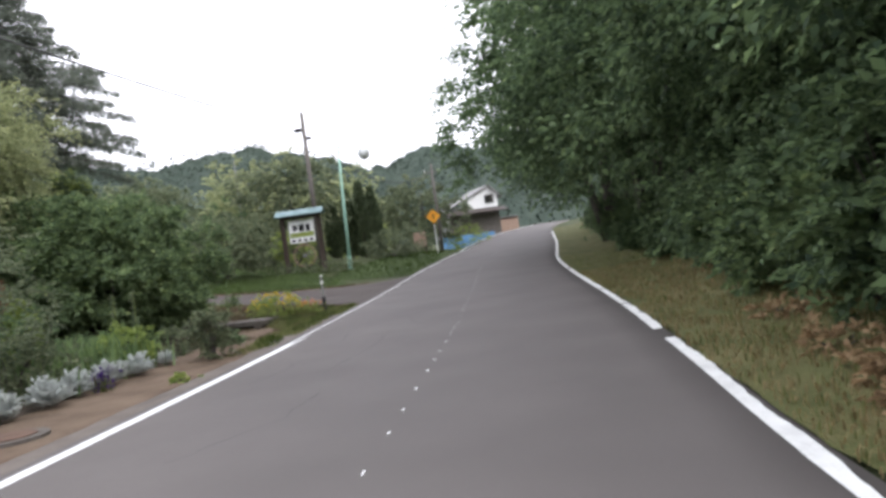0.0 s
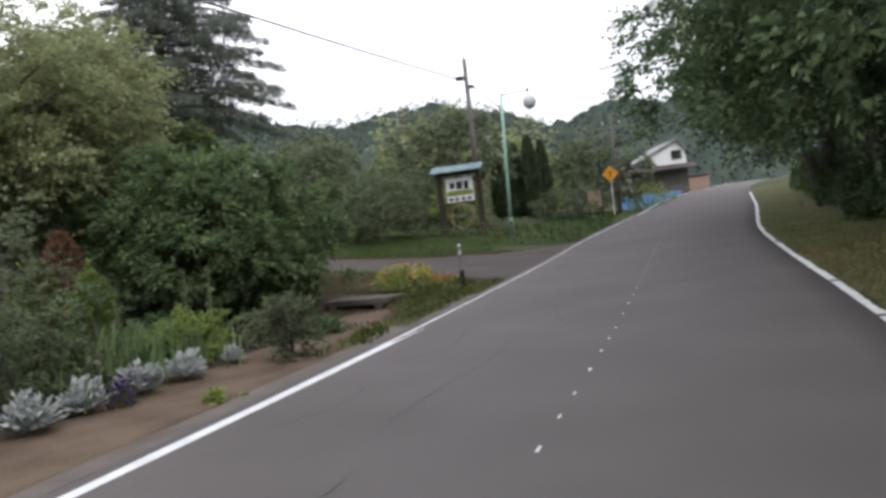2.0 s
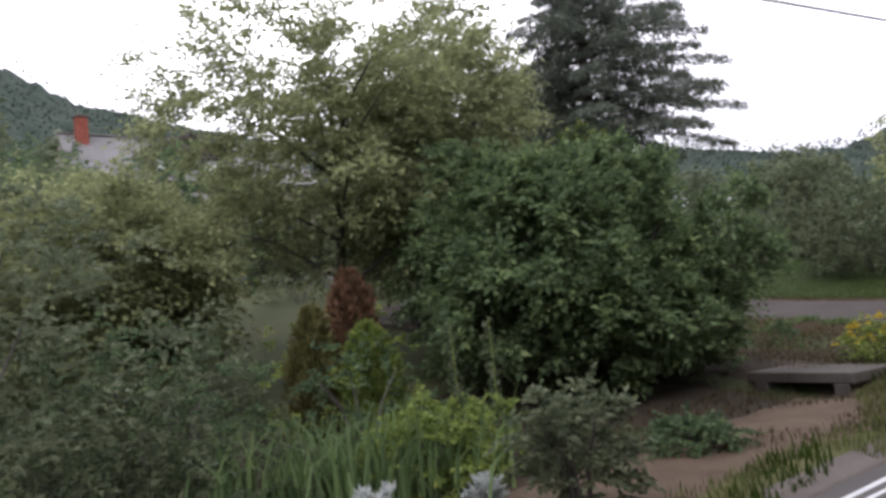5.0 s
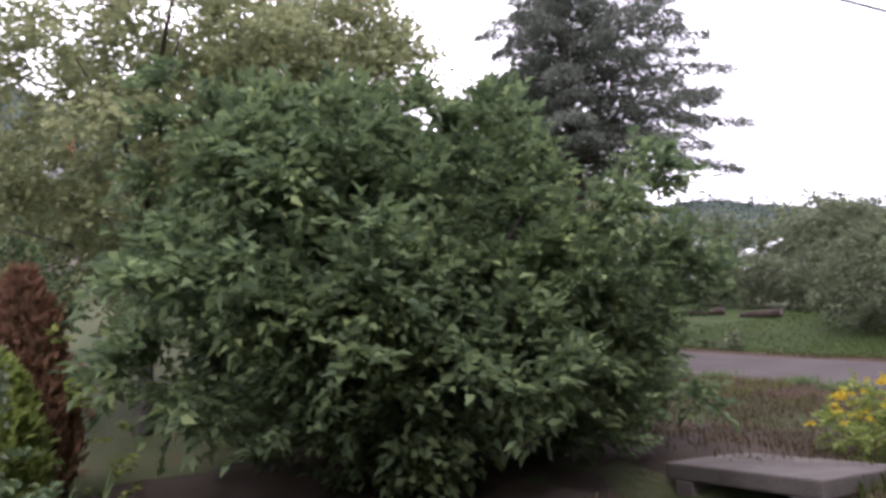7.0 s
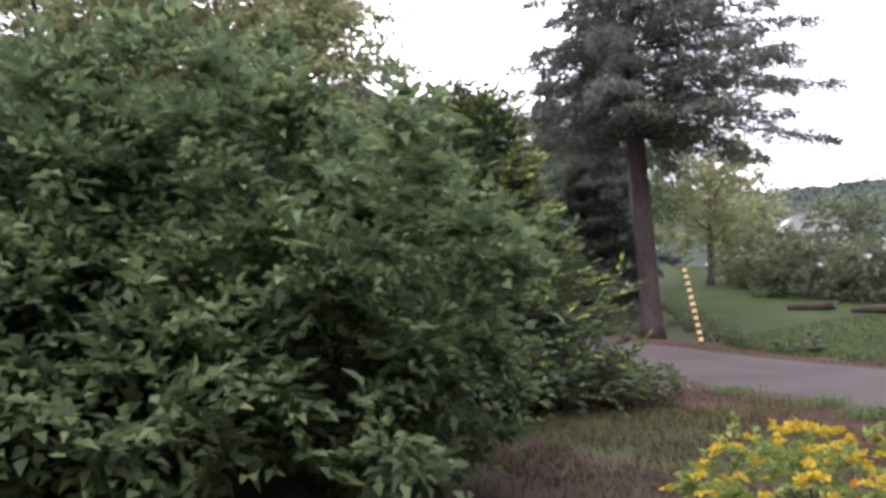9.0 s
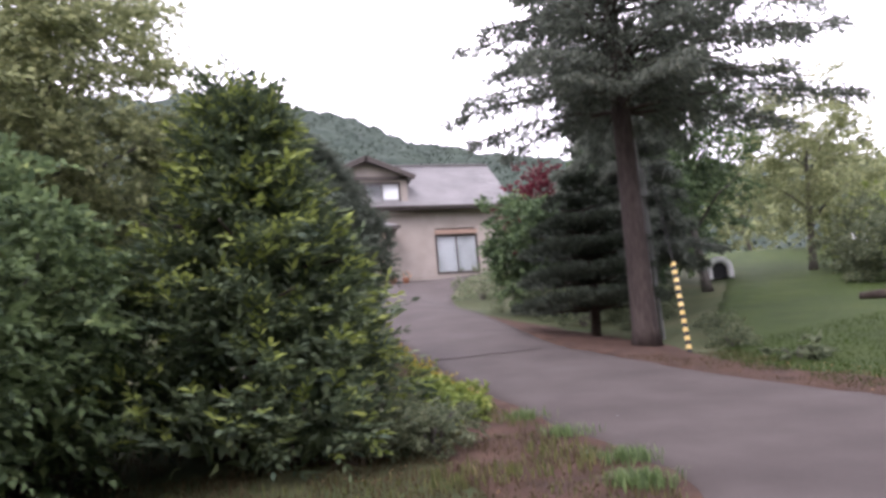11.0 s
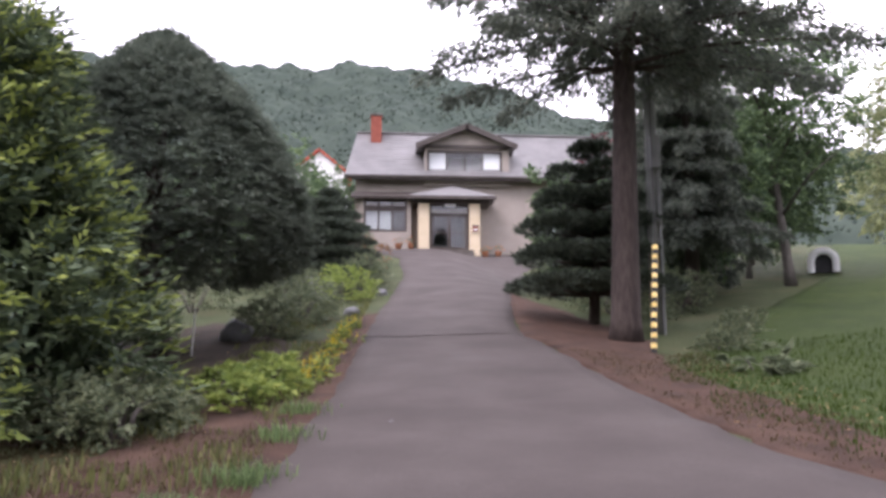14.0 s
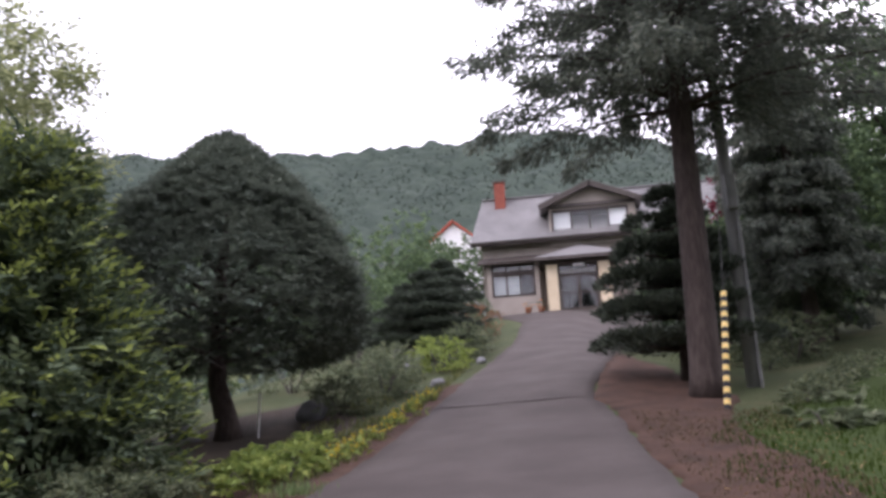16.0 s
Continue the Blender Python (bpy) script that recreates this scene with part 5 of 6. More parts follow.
for k in range(7):
    x = -12.6 - k * 0.95
    flower_row("yellow_flowers", x, 24.2 + 0.03 * k, 6, (0.3, 0.1), "petal_y", 0.15, "row of small yellow flowers beside the driveway", 600 + k)
for k, (x, y) in enumerate([(-11.2, 23.7), (-11.8, 23.9), (-12.5, 23.8), (-12.0, 23.4), (-13.2, 23.7)]):
    shrub("low_plant", x, y, (0.35, 0.3, 0.2), 620 + k, "leaf_lime", 0.11, 40, 14, 0.1, "low plant with broad light green leaves", "plant", "broad-leaved plants", stems=3)
shrub("low_plant", -13.2, 30.2, (0.4, 0.4, 0.2), 630, "leaf_pale", 0.2, 14, 8, 0.12, "low plant with large pale leaves near the stake", "plant", stems=3)

# bush at the road corner beyond the driveway and the lawn's bushes
for k, (x, y, r, lf) in enumerate([(-10.5, 34.4, (1.9, 1.8, 1.5), "leaf_mid"), (-19, 42, (1.6, 1.6, 1.2), "leaf_mid"), (-22.5, 42.5, (1.8, 1.6, 1.3), "leaf_mid"), (-26, 45, (1.8, 1.8, 1.5), "leaf_mid"), (-15.5, 41.5, (1.5, 1.5, 1.2), "leaf_mid"), (-30, 49, (2.2, 2, 1.8), "leaf_lime"), (-10.5, 42, (1.8, 1.7, 1.5), "leaf_mid"), (-14, 47, (2.2, 2, 2.0), "leaf_forest")]):
    shrub("bush", x, y, r, 640 + k, lf, 0.17, 300, 22, 0.28, "rounded green bush on the lawn", "bush", "lawn bushes", lift=0.8)


def log_bench(x, y, turn):
    ob = thing("log", x, y, ground(x, y) + 0.12, "dark log lying on the lawn", "log", "lawn logs", turn=turn)
    bm = rod((-0.7, 0, 0), (-0.2, 0.03, 0.01), (0.7, 0, 0), r=0.15, r1=0.14, sides=12)
    part("trunk", bm, M["wood"], ob, "", True)
    part("cut_end", rod((0.7, 0, 0), (0.705, 0, 0), r=0.12), M["polewood"], ob)
    return ob


log_bench(-18.5, 37.6, 20)
log_bench(-16.2, 37.4, 5)


def greenhouse(x, y, turn):
    """A film tunnel on hoops."""
    ob = thing("greenhouse", x, y, ground(x, y) - 0.1, "white plastic film tunnel greenhouse", "greenhouse", "greenhouses", turn=turn)
    bm = bmesh.new()
    prof = [(2.7 * math.cos(a), 2.6 * math.sin(a)) for a in np.linspace(0, math.pi, 17)]
    rowsv = [[bm.verts.new((q[0], t, q[1])) for q in prof] for t in np.linspace(-8, 8, 17)]
    for r0, r1 in zip(rowsv, rowsv[1:]):
        for i in range(16):
            bm.faces.new((r0[i], r0[i + 1], r1[i + 1], r1[i]))
    bm.faces.new(rowsv[0])
    bm.faces.new(rowsv[-1][::-1])
    part("film", bm, M["film"], ob, "", True)
    for t in np.linspace(-8, 8, 9):
        part("hoop", tube(bmesh.new(), [(q[0] * 1.01, t, q[1] * 1.01) for q in prof], [0.02] * 17, 5), M["polegrey"], ob)
    return ob


greenhouse(-34, 66, 62)
greenhouse(-42, 64, 62)

kennel = thing("dog_house", -31.5, 41.7, ground(-31.5, 41.7) - 0.02, "white arched dog house with a dark entrance", "dog house", turn=-30)
kennel.scale = (1.0, 1.0, 1.0)
bm = bmesh.new()
outer = [(0.55 * math.cos(a), 0.45 + 0.5 * math.sin(a)) for a in np.linspace(0, math.pi, 13)]
loop = [(0.55, 0.0)] + outer + [(-0.55, 0.0)]
hole = [(0.3, 0.0)] + [(0.3 * math.cos(a), 0.4 + 0.3 * math.sin(a)) for a in np.linspace(0, math.pi, 13)] + [(-0.3, 0.0)]
fo, fi = [bm.verts.new((0.5, a, b)) for a, b in loop], [bm.verts.new((0.5, a, b)) for a, b in hole]
bo, bi = [bm.verts.new((-0.6, a, b)) for a, b in loop], [bm.verts.new((0.42, a, b)) for a, b in hole]
for i in range(len(loop) - 1):
    bm.faces.new((fo[i], fo[i + 1], fi[i + 1], fi[i]))
    bm.faces.new((fo[i], bo[i], bo[i + 1], fo[i + 1]))
    bm.faces.new((fi[i], fi[i + 1], bi[i + 1], bi[i]))
bm.faces.new(bo)
part("shell", bm, M["white"], kennel, "", True)
# black block stands in for the shade within the entrance
part("entrance_shade", boxed(-0.5, 0.38, -0.4, 0.4, 0.02, 0.7), M["black"], kennel)

stake = thing("garden_stake", -15.5, 22.05, ground(-15.5, 22.05) - 0.02, "thin white garden stake beside the clipped conifer", "stake")
part("rod", rod((0, 0, 0), (0.02, 0.03, 0.75), r=0.014, r1=0.012, sides=6), M["white"], stake)
part("cap", rod((0.02, 0.03, 0.75), (0.02, 0.03, 0.78), r=0.018, r1=0.012, sides=6), M["polegrey"], stake)

pale = stone(-28.0, 22.1, (0.5, 0.4, 0.3), 12, "pale boulder among the garden shrubs", "garden stones")
pale.data.materials[0] = M["polegrey"]

# guy-wire guard, pole behind the conifer
guard = thing("guy_wire_guard", -15.1, 29.4, ground(-15.1, 29.4), "yellow and black striped guy-wire guard", "stake")
top = Vector((-0.62, 0.3, 1.85))
for k in range(22):
    a, b = top * (k / 22), top * ((k + 1) / 22)
    part("stripe", tube(bmesh.new(), [a, b], [0.05, 0.05], 10, k in (0, 21)), M["yellow"] if k % 2 else M["black"], guard)
gx, gy = -18.2, 30.55
part("wire", rod(top, Vector((gx + 15.1, gy - 29.4, ground(gx, gy) - ground(-15.1, 29.4) + 7.4)), r=0.008, sides=5), M["cable"], guard)


def utility_pole(x, y, height, r, mat, label, arms=()):
    ob = thing("utility_pole", x, y, ground(x, y) - 0.05, label, "utility pole")
    part("shaft", rod((0, 0, 0), (0, 0, height), r=r, r1=r * 0.65, sides=12), M[mat], ob, "", True)
    for z, ln, turn in arms:
        c, s = math.cos(radians(turn)), math.sin(radians(turn))
        part("crossarm", rod((-c * ln, -s * ln, z), (c * ln, s * ln, z), r=0.045, sides=6), M["polewood"], ob)
        for q in (-0.9, 0.9):
            part("insulator", tube(bmesh.new(), [(c * ln * q, s * ln * q, z + 0.03), (c * ln * q, s * ln * q, z + 0.1), (c * ln * q, s * ln * q, z + 0.14), (c * ln * q, s * ln * q, z + 0.2)], [0.03, 0.055, 0.04, 0.02], 8), M["white"], ob)
    return ob


gp = utility_pole(gx, gy, 8.4, 0.15, "polegrey", "grey concrete utility pole behind the conifer", [(7.2, 0.7, 80)])
part("cable_box", boxed(0.12, 0.3, -0.1, 0.1, 3.4, 4.1, bevel=0.02), M["polegrey"], gp)
part("conduit", rod((0.17, 0.08, 0.0), (0.15, 0.08, 3.4), r=0.03), M["polegrey"], gp)
up = utility_pole(-7.12, 40.0, 8.25, 0.15, "polewood", "weathered wooden utility pole with a spike top", [])
part("spike", rod((0, 0, 8.2), (-0.06, 0, 9.15), r=0.03, r1=0.015), M["cable"], up)
part("bracket", boxed(-0.5, -0.1, -0.08, 0.08, 7.25, 7.45, bevel=0.02), M["black"], up)
part("bracket", boxed(0.1, 0.34, -0.06, 0.06, 6.8, 6.97, bevel=0.02), M["black"], up)
utility_pole(-1.1, 56.0, 6.6, 0.13, "polewood", "distant wooden utility pole", [(6.0, 0.6, 0)])
utility_pole(-45.0, 16.1, 6.6, 0.06, "polegrey", "thin grey pole behind the garden trees", [])
utility_pole(-60.0, 14.3, 9.6, 0.1, "polegrey", "distant grey utility pole on the slope", [(9.2, 0.5, 70)])
utility_pole(-13.0, 47.0, 6.5, 0.05, "polegrey", "thin bare grey pole among the bushes", [])


def cable(name, a, b, sag, r, label):
    a, b = Vector(a), Vector(b)
    pts = [a.lerp(b, t) - Vector((0, 0, sag * 4 * t * (1 - t))) for t in np.linspace(0, 1, 25)]
    ob = part(name, tube(bmesh.new(), pts, [r] * 25, 5), M["cable"], None)
    return tagged(ob, label, "cable")


UZ = ground(-7.12, 40) - 0.05
cable("overhead_cable", (-7.55, 40, UZ + 7.35), (-11.8, 4, 7.95), 0.12, 0.032, "black overhead cable from the wooden pole")
cable("overhead_cable", (-6.8, 40, UZ + 6.85), (-1.1, 56.0, ground(-1.1, 56) + 6.0), 1.5, 0.028, "black overhead cable to the distant pole")

# ---------------------------------------------------------------- things along the road edge
def dusty_miller(x, y, s, seed):
    ob = thing("silver_plant", x, y, ground(x, y) + 0.02, "silver-leaved plant in the soil beside the road", "plant", "silver plants", turn=seed * 50)
    n = 70
    d = on_ball(n)
    d[:, 2] = np.abs(d[:, 2]) * 1.1 + 0.35
    for_leaf, for_out = [], []
    for q in d:
        ln = s * rng.uniform(0.7, 1.1)
        side = np.cross(q, (0, 0, 1.0))
        side = side / max(1e-6, np.linalg.norm(side))
        for t in np.linspace(0.25, 1, 7):
            base = q * ln * t + np.array((0, 0, 0.03 - 0.12 * s * t * t))
            for g in (-1, 0, 1):
                for_leaf.append(base)
                for_out.append(q + side * g * 1.1)
    mesh_object("foliage", leaf_mesh("foliage", np.array(for_leaf), np.array(for_out), s * 0.3, s * 0.13, 0.25, 0.1, 2.5), M["leaf_silver"], ob)
    part("stem", rod((0, 0, -0.04), (0, 0, s * 0.5), r=0.012, r1=0.006, sides=5), M["bark2"], ob)
    return ob


for k, (x, y, s) in enumerate([(-5.7, 7.7, 0.22), (-5.55, 8.5, 0.24), (-5.35, 9.25, 0.27), (-5.38, 10.0, 0.25), (-5.22, 10.75, 0.26), (-5.12, 11.5, 0.25), (-5.0, 12.45, 0.16)]):
    dusty_miller(x, y, s, k + 1)
flower_row("purple_flowers", -5.08, 10.2, 5, (0.07, 0.07), "petal_v", 0.28, "clump of dark purple flowers between silver plants", 700, "petal_v")
shrub("weed", -3.9, 10.3, (0.2, 0.16, 0.08), 701, "leaf_lime", 0.09, 14, 10, 0.06, "low green weed in the soil", "weed", stems=2)
shrub("shrub", -4.25, 12.6, (0.32, 0.32, 0.44), 702, "leaf_mid", 0.07, 90, 27, 0.14, "small upright green shrub in the verge", lift=1.0)
shrub("shrub", -5.35, 13.75, (0.3, 0.3, 0.28), 703, "leaf_mid", 0.05, 90, 18, 0.1, "small yellowish shrub beside the ditch", lift=0.9)
shrub("pale_shrub", -7.0, 9.4, (1.3, 1.5, 1.5), 704, "leaf_pale", 0.075, 420, 22, 0.2, "grey-green flowering shrub with pale leaves", lift=0.95)
shrub("pale_shrub", -7.3, 6.4, (1.3, 1.5, 1.3), 705, "leaf_pale", 0.08, 380, 22, 0.22, "tall grey-green shrub at the garden edge", lift=0.95)
shrub("shrub", -6.5, 10.3, (0.75, 0.75, 0.55), 706, "leaf_mid", 0.07, 180, 22, 0.16, "green shrub behind the silver plants")
shrub("shrub", -7.6, 10.9, (1.0, 1.0, 0.9), 707, "leaf_forest", 0.07, 220, 22, 0.2, "dark green shrub at the back of the bed")
shrub("shrub", -6.2, 7.0, (0.7, 0.7, 0.5), 708, "leaf_mid", 0.07, 150, 20, 0.15, "green shrub near the road")
for k, (x, y, h, r, lf, lb) in enumerate([(-9.0, 14.1, 1.9, 0.42, "leaf_rust", "rusty brown dwarf conifer"), (-8.25, 13.8, 1.25, 0.36, "leaf_lime", "yellow-green upright dwarf conifer"), (-8.9, 13.45, 1.5, 0.34, "leaf_olive", "olive upright dwarf conifer")]):
    ob = thing("dwarf_conifer", x, y, ground(x, y) - 0.03, lb + " in the flower bed", "conifer", "dwarf conifers")
    part("stem", rod((0, 0, 0), (0, 0, h * 0.9), r=0.05, r1=0.01), M["bark"], ob)
    n = 4200
    a, hh = rng.uniform(0, 6.283, n), rng.random(n)
    pr = r * np.interp(hh, [0, 0.15, 0.5, 0.85, 1], [0.7, 1, 0.95, 0.5, 0.08]) * lumps(np.stack([np.cos(a), np.sin(a), hh * 2], 1), 720 + k, 2.5, 0.25) * (1 - 0.35 * rng.random(n))
    q = np.stack([np.cos(a) * pr, np.sin(a) * pr, 0.05 + hh * h], 1)
    o = np.stack([np.cos(a) * 0.6, np.sin(a) * 0.6, np.ones(n)], 1) + rng.normal(size=(n, 3)) * 0.3
    mesh_object("foliage", leaf_mesh("foliage", q, o, 0.11, 0.045), M[lf], ob)
iris = thing("iris_leaves", -6.0, 11.9, ground(-6.0, 11.9), "clump of long green iris leaves", "plant")
q = rng.normal(size=(700, 3)) * (0.35, 0.75, 0)
blades("foliage", q, 0.75, 0.014, M["iris"], iris, 0.5, 0.5)
for k, (x, y) in enumerate([(-5.9, 13.5), (-6.2, 13.3)]):
    ob = thing("foxglove", x, y, ground(x, y), "tall thin flower stalk with pale bells", "flower", "flower stalks")
    part("stalk", rod((0, 0, 0), (0.03, 0, 1.3), r=0.012, r1=0.005, sides=5), M["leaf_lime"], ob)
    q = np.stack([rng.normal(0, 0.03, 160), rng.normal(0, 0.03, 160), rng.uniform(0.4, 1.3, 160)], 1)
    mesh_object("blossom", leaf_mesh("blossom", q, rng.normal(size=q.shape), 0.05, 0.03), M["leaf_pale"], ob)

for k, (x, y, r, lf) in enumerate([(-5.9, 13.2, (0.5, 0.5, 0.35), "leaf_lime"), (-6.7, 13.6, (0.4, 0.4, 0.3), "leaf_bush"), (-4.7, 14.6, (0.35, 0.35, 0.14), "leaf_forest"), (-6.3, 11.1, (0.6, 0.6, 0.4), "leaf_mid"), (-7.6, 13.2, (0.8, 0.8, 0.7), "leaf_forest"), (-8.6, 11.6, (1.0, 1.0, 0.9), "leaf_mid"), (-8.8, 9.6, (1.0, 1.0, 1.0), "leaf_pale"), (-5.9, 12.6, (0.45, 0.5, 0.4), "leaf_lime"), (-9.2, 14.0, (1.0, 1.0, 0.8), "leaf_lime"), (-10.5, 12.5, (1.0, 1.0, 0.6), "leaf_mid")]):
    shrub("bed_plant", x, y, r, 760 + k, lf, 0.07, 90, 18, 0.14, "leafy plant in the roadside flower bed", "plant", "flower bed plants", stems=4)
cover = thing("concrete_slab", -5.4, 18.65, ground(-5.7, 19.3) - 0.1, "weathered concrete slab bridging the ditch", "slab", turn=-15)
part("deck", boxed(-0.8, 0.8, -0.42, 0.42, 0, 0.13, bevel=0.015), M["concrete"], cover)
for s in (-0.58, 0.62):
    part("bearer", boxed(s - 0.1, s + 0.1, -0.42, 0.42, -0.35, 0.0, bevel=0.01), M["concrete"], cover)
flower_row("orange_flowers", -4.2, 19.9, 12, (0.25, 0.2), "petal_o", 0.3, "orange flowers at the driveway mouth", 730)
shrub("flower_bush", -4.8, 19.75, (0.7, 0.6, 0.35), 731, "leaf_lime", 0.06, 130, 20, 0.12, "low bush covered in small yellow flowers", "flowers")
fb = bpy.data.objects["flower_bush"]
p, o = crown_points((0, 0, 0.3), (0.7, 0.6, 0.36), 130, 6, 0.06, 732, inner=0.05, low=0.1)
mesh_object("blossom", leaf_mesh("blossom", p, o, 0.04, 0.035), M["petal_y"], fb, "small yellow flowers")
marker = thing("road_marker", -3.55, 20.1, ground(-3.55, 20.1), "thin roadside marker post with a black base", "post")
part("base", rod((0, 0, -0.05), (0, 0, 0.42), r=0.055, r1=0.05, sides=12), M["black"], marker, "black base")
part("rod", rod((0, 0, 0.42), (0, 0, 0.98), r=0.03, r1=0.033, sides=12), M["polegrey"], marker)
part("cap", rod((0, 0, 0.98), (0, 0, 1.01), r=0.045, r1=0.03, sides=12), M["white"], marker)
part("reflector", rod((0, 0, 0.78), (0, 0, 0.86), r=0.036, sides=12), M["white"], marker)
lid = thing("manhole_cover", -4.75, 7.3, ground(-4.75, 7.3) + 0.03, "round rusty iron cover in a concrete ring", "cover")
part("ring", rod((0, 0, -0.05), (0, 0, 0.03), r=0.42, sides=28), M["concrete"], lid)
part("plate", rod((0, 0, 0.03), (0, 0, 0.045), r=0.3, sides=28), M["rust"], lid)

# farm sign with a roof and a wheel
sy = 36.1
sz = ground(-7.16, sy)
sign = thing("farm_sign", -7.16, sy, sz, "roofed wooden farm sign with a painted board", "sign")
for x in (-0.88, 0.88):
    part("post", boxed(x - 0.11, x + 0.11, -0.11, 0.11, -0.4, 2.85, bevel=0.02), M["wood"], sign)
part("beam", boxed(-1.0, 1.0, -0.06, 0.06, 2.62, 2.76, bevel=0.01), M["wood"], sign)
for s in (-1, 1):
    part("roof", slab((-1.15, 0, 3.06), (1.15, 0, 3.06), (1.15, s * 0.42, 2.78), (-1.15, s * 0.42, 2.78), 0.05), M["teal"], sign, "blue-grey sheet metal roof")
part("board", boxed(-0.6, 0.62, -0.03, 0.03, 1.45, 2.5, bevel=0.01), M["white"], sign, "white painted board")
part("board_field", boxed(-0.56, 0.58, -0.036, -0.031, 1.72, 1.95), M["leaf_lime"], sign, "green painted field")
for a, b, c, d in ((-0.42, -0.2, 2.05, 2.3), (-0.12, 0.14, 2.0, 2.33), (0.22, 0.42, 1.98, 2.33)):
    part("patch", boxed(a, b, -0.037, -0.031, c, d, bevel=0.0), M["black"], sign, "dark painted patch")
part("letter_bar", boxed(-0.56, 0.58, -0.037, -0.031, 1.5, 1.66), M["white"], sign)
for k in range(4):
    part("letter_bar", boxed(-0.5 + k * 0.28, -0.34 + k * 0.28, -0.043, -0.038, 1.52, 1.63), M["black"], sign, "dark lettering bar")
ring = [(0.52 * math.cos(a), 0, 0.82 + 0.52 * math.sin(a)) for a in np.linspace(0, 2 * math.pi, 33)]
wheel = part("wheel", tube(bmesh.new(), ring, [0.04] * 33, 6, False), M["signbrown"], sign, "old wagon wheel")
part("hub", rod((0, -0.08, 0.82), (0, 0.08, 0.82), r=0.08, sides=12), M["stone"], wheel)
for k in range(8):
    a = k * math.pi / 4
    part("spoke", rod((0.07 * math.cos(a), 0, 0.82 + 0.07 * math.sin(a)), (0.5 * math.cos(a), 0, 0.82 + 0.5 * math.sin(a)), r=0.018, sides=6), M["wood"], wheel)
for k, (dx_, r) in enumerate([(-1.3, (0.5, 0.4, 0.3)), (-0.2, (0.8, 0.4, 0.25)), (0.9, (0.6, 0.4, 0.3)), (1.9, (0.5, 0.4, 0.3))]):
    shrub("low_plant", -7.1 + dx_, 35.5, r, 740 + k, ("leaf_mid", "leaf_pale")[k % 2], 0.08, 60, 16, 0.12, "low plants round the foot of the sign", "plant", "sign plants", stems=3)

lamp = thing("street_lamp", -5.05, 36.0, ground(-5.05, 36) - 0.05, "mint green street lamp with a white globe", "street lamp")
part("pole", rod((0, 0, 0), (0.08, 0, 3.0), (0.2, 0, 6.05), r=0.085, r1=0.05, sides=12), M["mint"], lamp, "", True)
part("base", rod((0, 0, 0), (0, 0, 0.7), r=0.11, r1=0.11, sides=12), M["mint"], lamp)
part("arm", rod((0.2, 0, 5.95), (1.4, 0, 6.0), r=0.03, sides=8), M["polegrey"], lamp)
part("hanger", rod((1.35, 0, 6.25), (1.35, 0, 5.75), r=0.025, sides=8), M["polegrey"], lamp)
bm = bmesh.new()
bmesh.ops.create_uvsphere(bm, u_segments=24, v_segments=14, radius=0.3, matrix=Matrix.Translation((1.37, 0, 5.5)) @ Matrix.Diagonal((1, 1, 1.08, 1)))
part("globe", bm, M["film"], lamp, "milky white globe", True)
part("collar", rod((1.36, 0, 5.72), (1.36, 0, 5.84), r=0.12, r1=0.05, sides=12), M["polegrey"], lamp)

ys_ = thing("warning_sign", -1.25, 50.0, ground(-1.25, 50) - 0.05, "orange-yellow diamond warning sign on a white pole", "road sign")
part("pole", rod((0, 0, 0), (0, 0, 2.65), r=0.035), M["white"], ys_)
bm = boxed(-0.34, 0.34, -0.012, 0.012, -0.34, 0.34, bevel=0.004)
bmesh.ops.transform(bm, verts=bm.verts, matrix=pose(0, -0.05, 2.55, 0, 45, 0))
part("plate", bm, M["orange"], ys_, "orange diamond plate")
part("symbol", boxed(-0.04, 0.04, -0.07, -0.063, 2.35, 2.7), M["black"], ys_, "dark symbol")
bb = thing("notice_board", -2.35, 50.3, ground(-2.35, 50.3) - 0.05, "faded brown notice board on two legs", "notice board")
part("panel", boxed(-0.4, 0.4, -0.03, 0.03, 0.5, 1.5, bevel=0.01), M["signbrown"], bb)
for x in (-0.33, 0.33):
    part("leg", boxed(x - 0.04, x + 0.04, 0.03, 0.1, 0, 1.4), M["wood"], bb)

# ---------------------------------------------------------------- beyond the sign
for k, (x, y, h, r) in enumerate([(-7.6, 48.2, 3.3, 0.5), (-6.6, 48.5, 4.2, 0.55), (-5.7, 48.1, 4.6, 0.6), (-5.0, 48.6, 4.3, 0.5)]):
    ob = thing("cypress", x, y, ground(x, y) - 0.05, "dark narrow upright cypress", "conifer", "cypresses")
    part("trunk", rod((0, 0, 0), (0, 0, h * 0.8), r=0.07, r1=0.02), M["bark"], ob)
    n = 2600
    a, hh = rng.uniform(0, 6.283, n), rng.random(n)
    pr = r * np.interp(hh, [0, 0.1, 0.5, 0.85, 1], [0.6, 1, 0.9, 0.45, 0.06]) * (1 - 0.3 * rng.random(n))
    q = np.stack([np.cos(a) * pr, np.sin(a) * pr, 0.1 + hh * h], 1)
    mesh_object("foliage", leaf_mesh("foliage", q, np.stack([np.cos(a) * 0.4, np.sin(a) * 0.4, np.ones(n)], 1), 0.3, 0.11), M["leaf_shade"], ob)
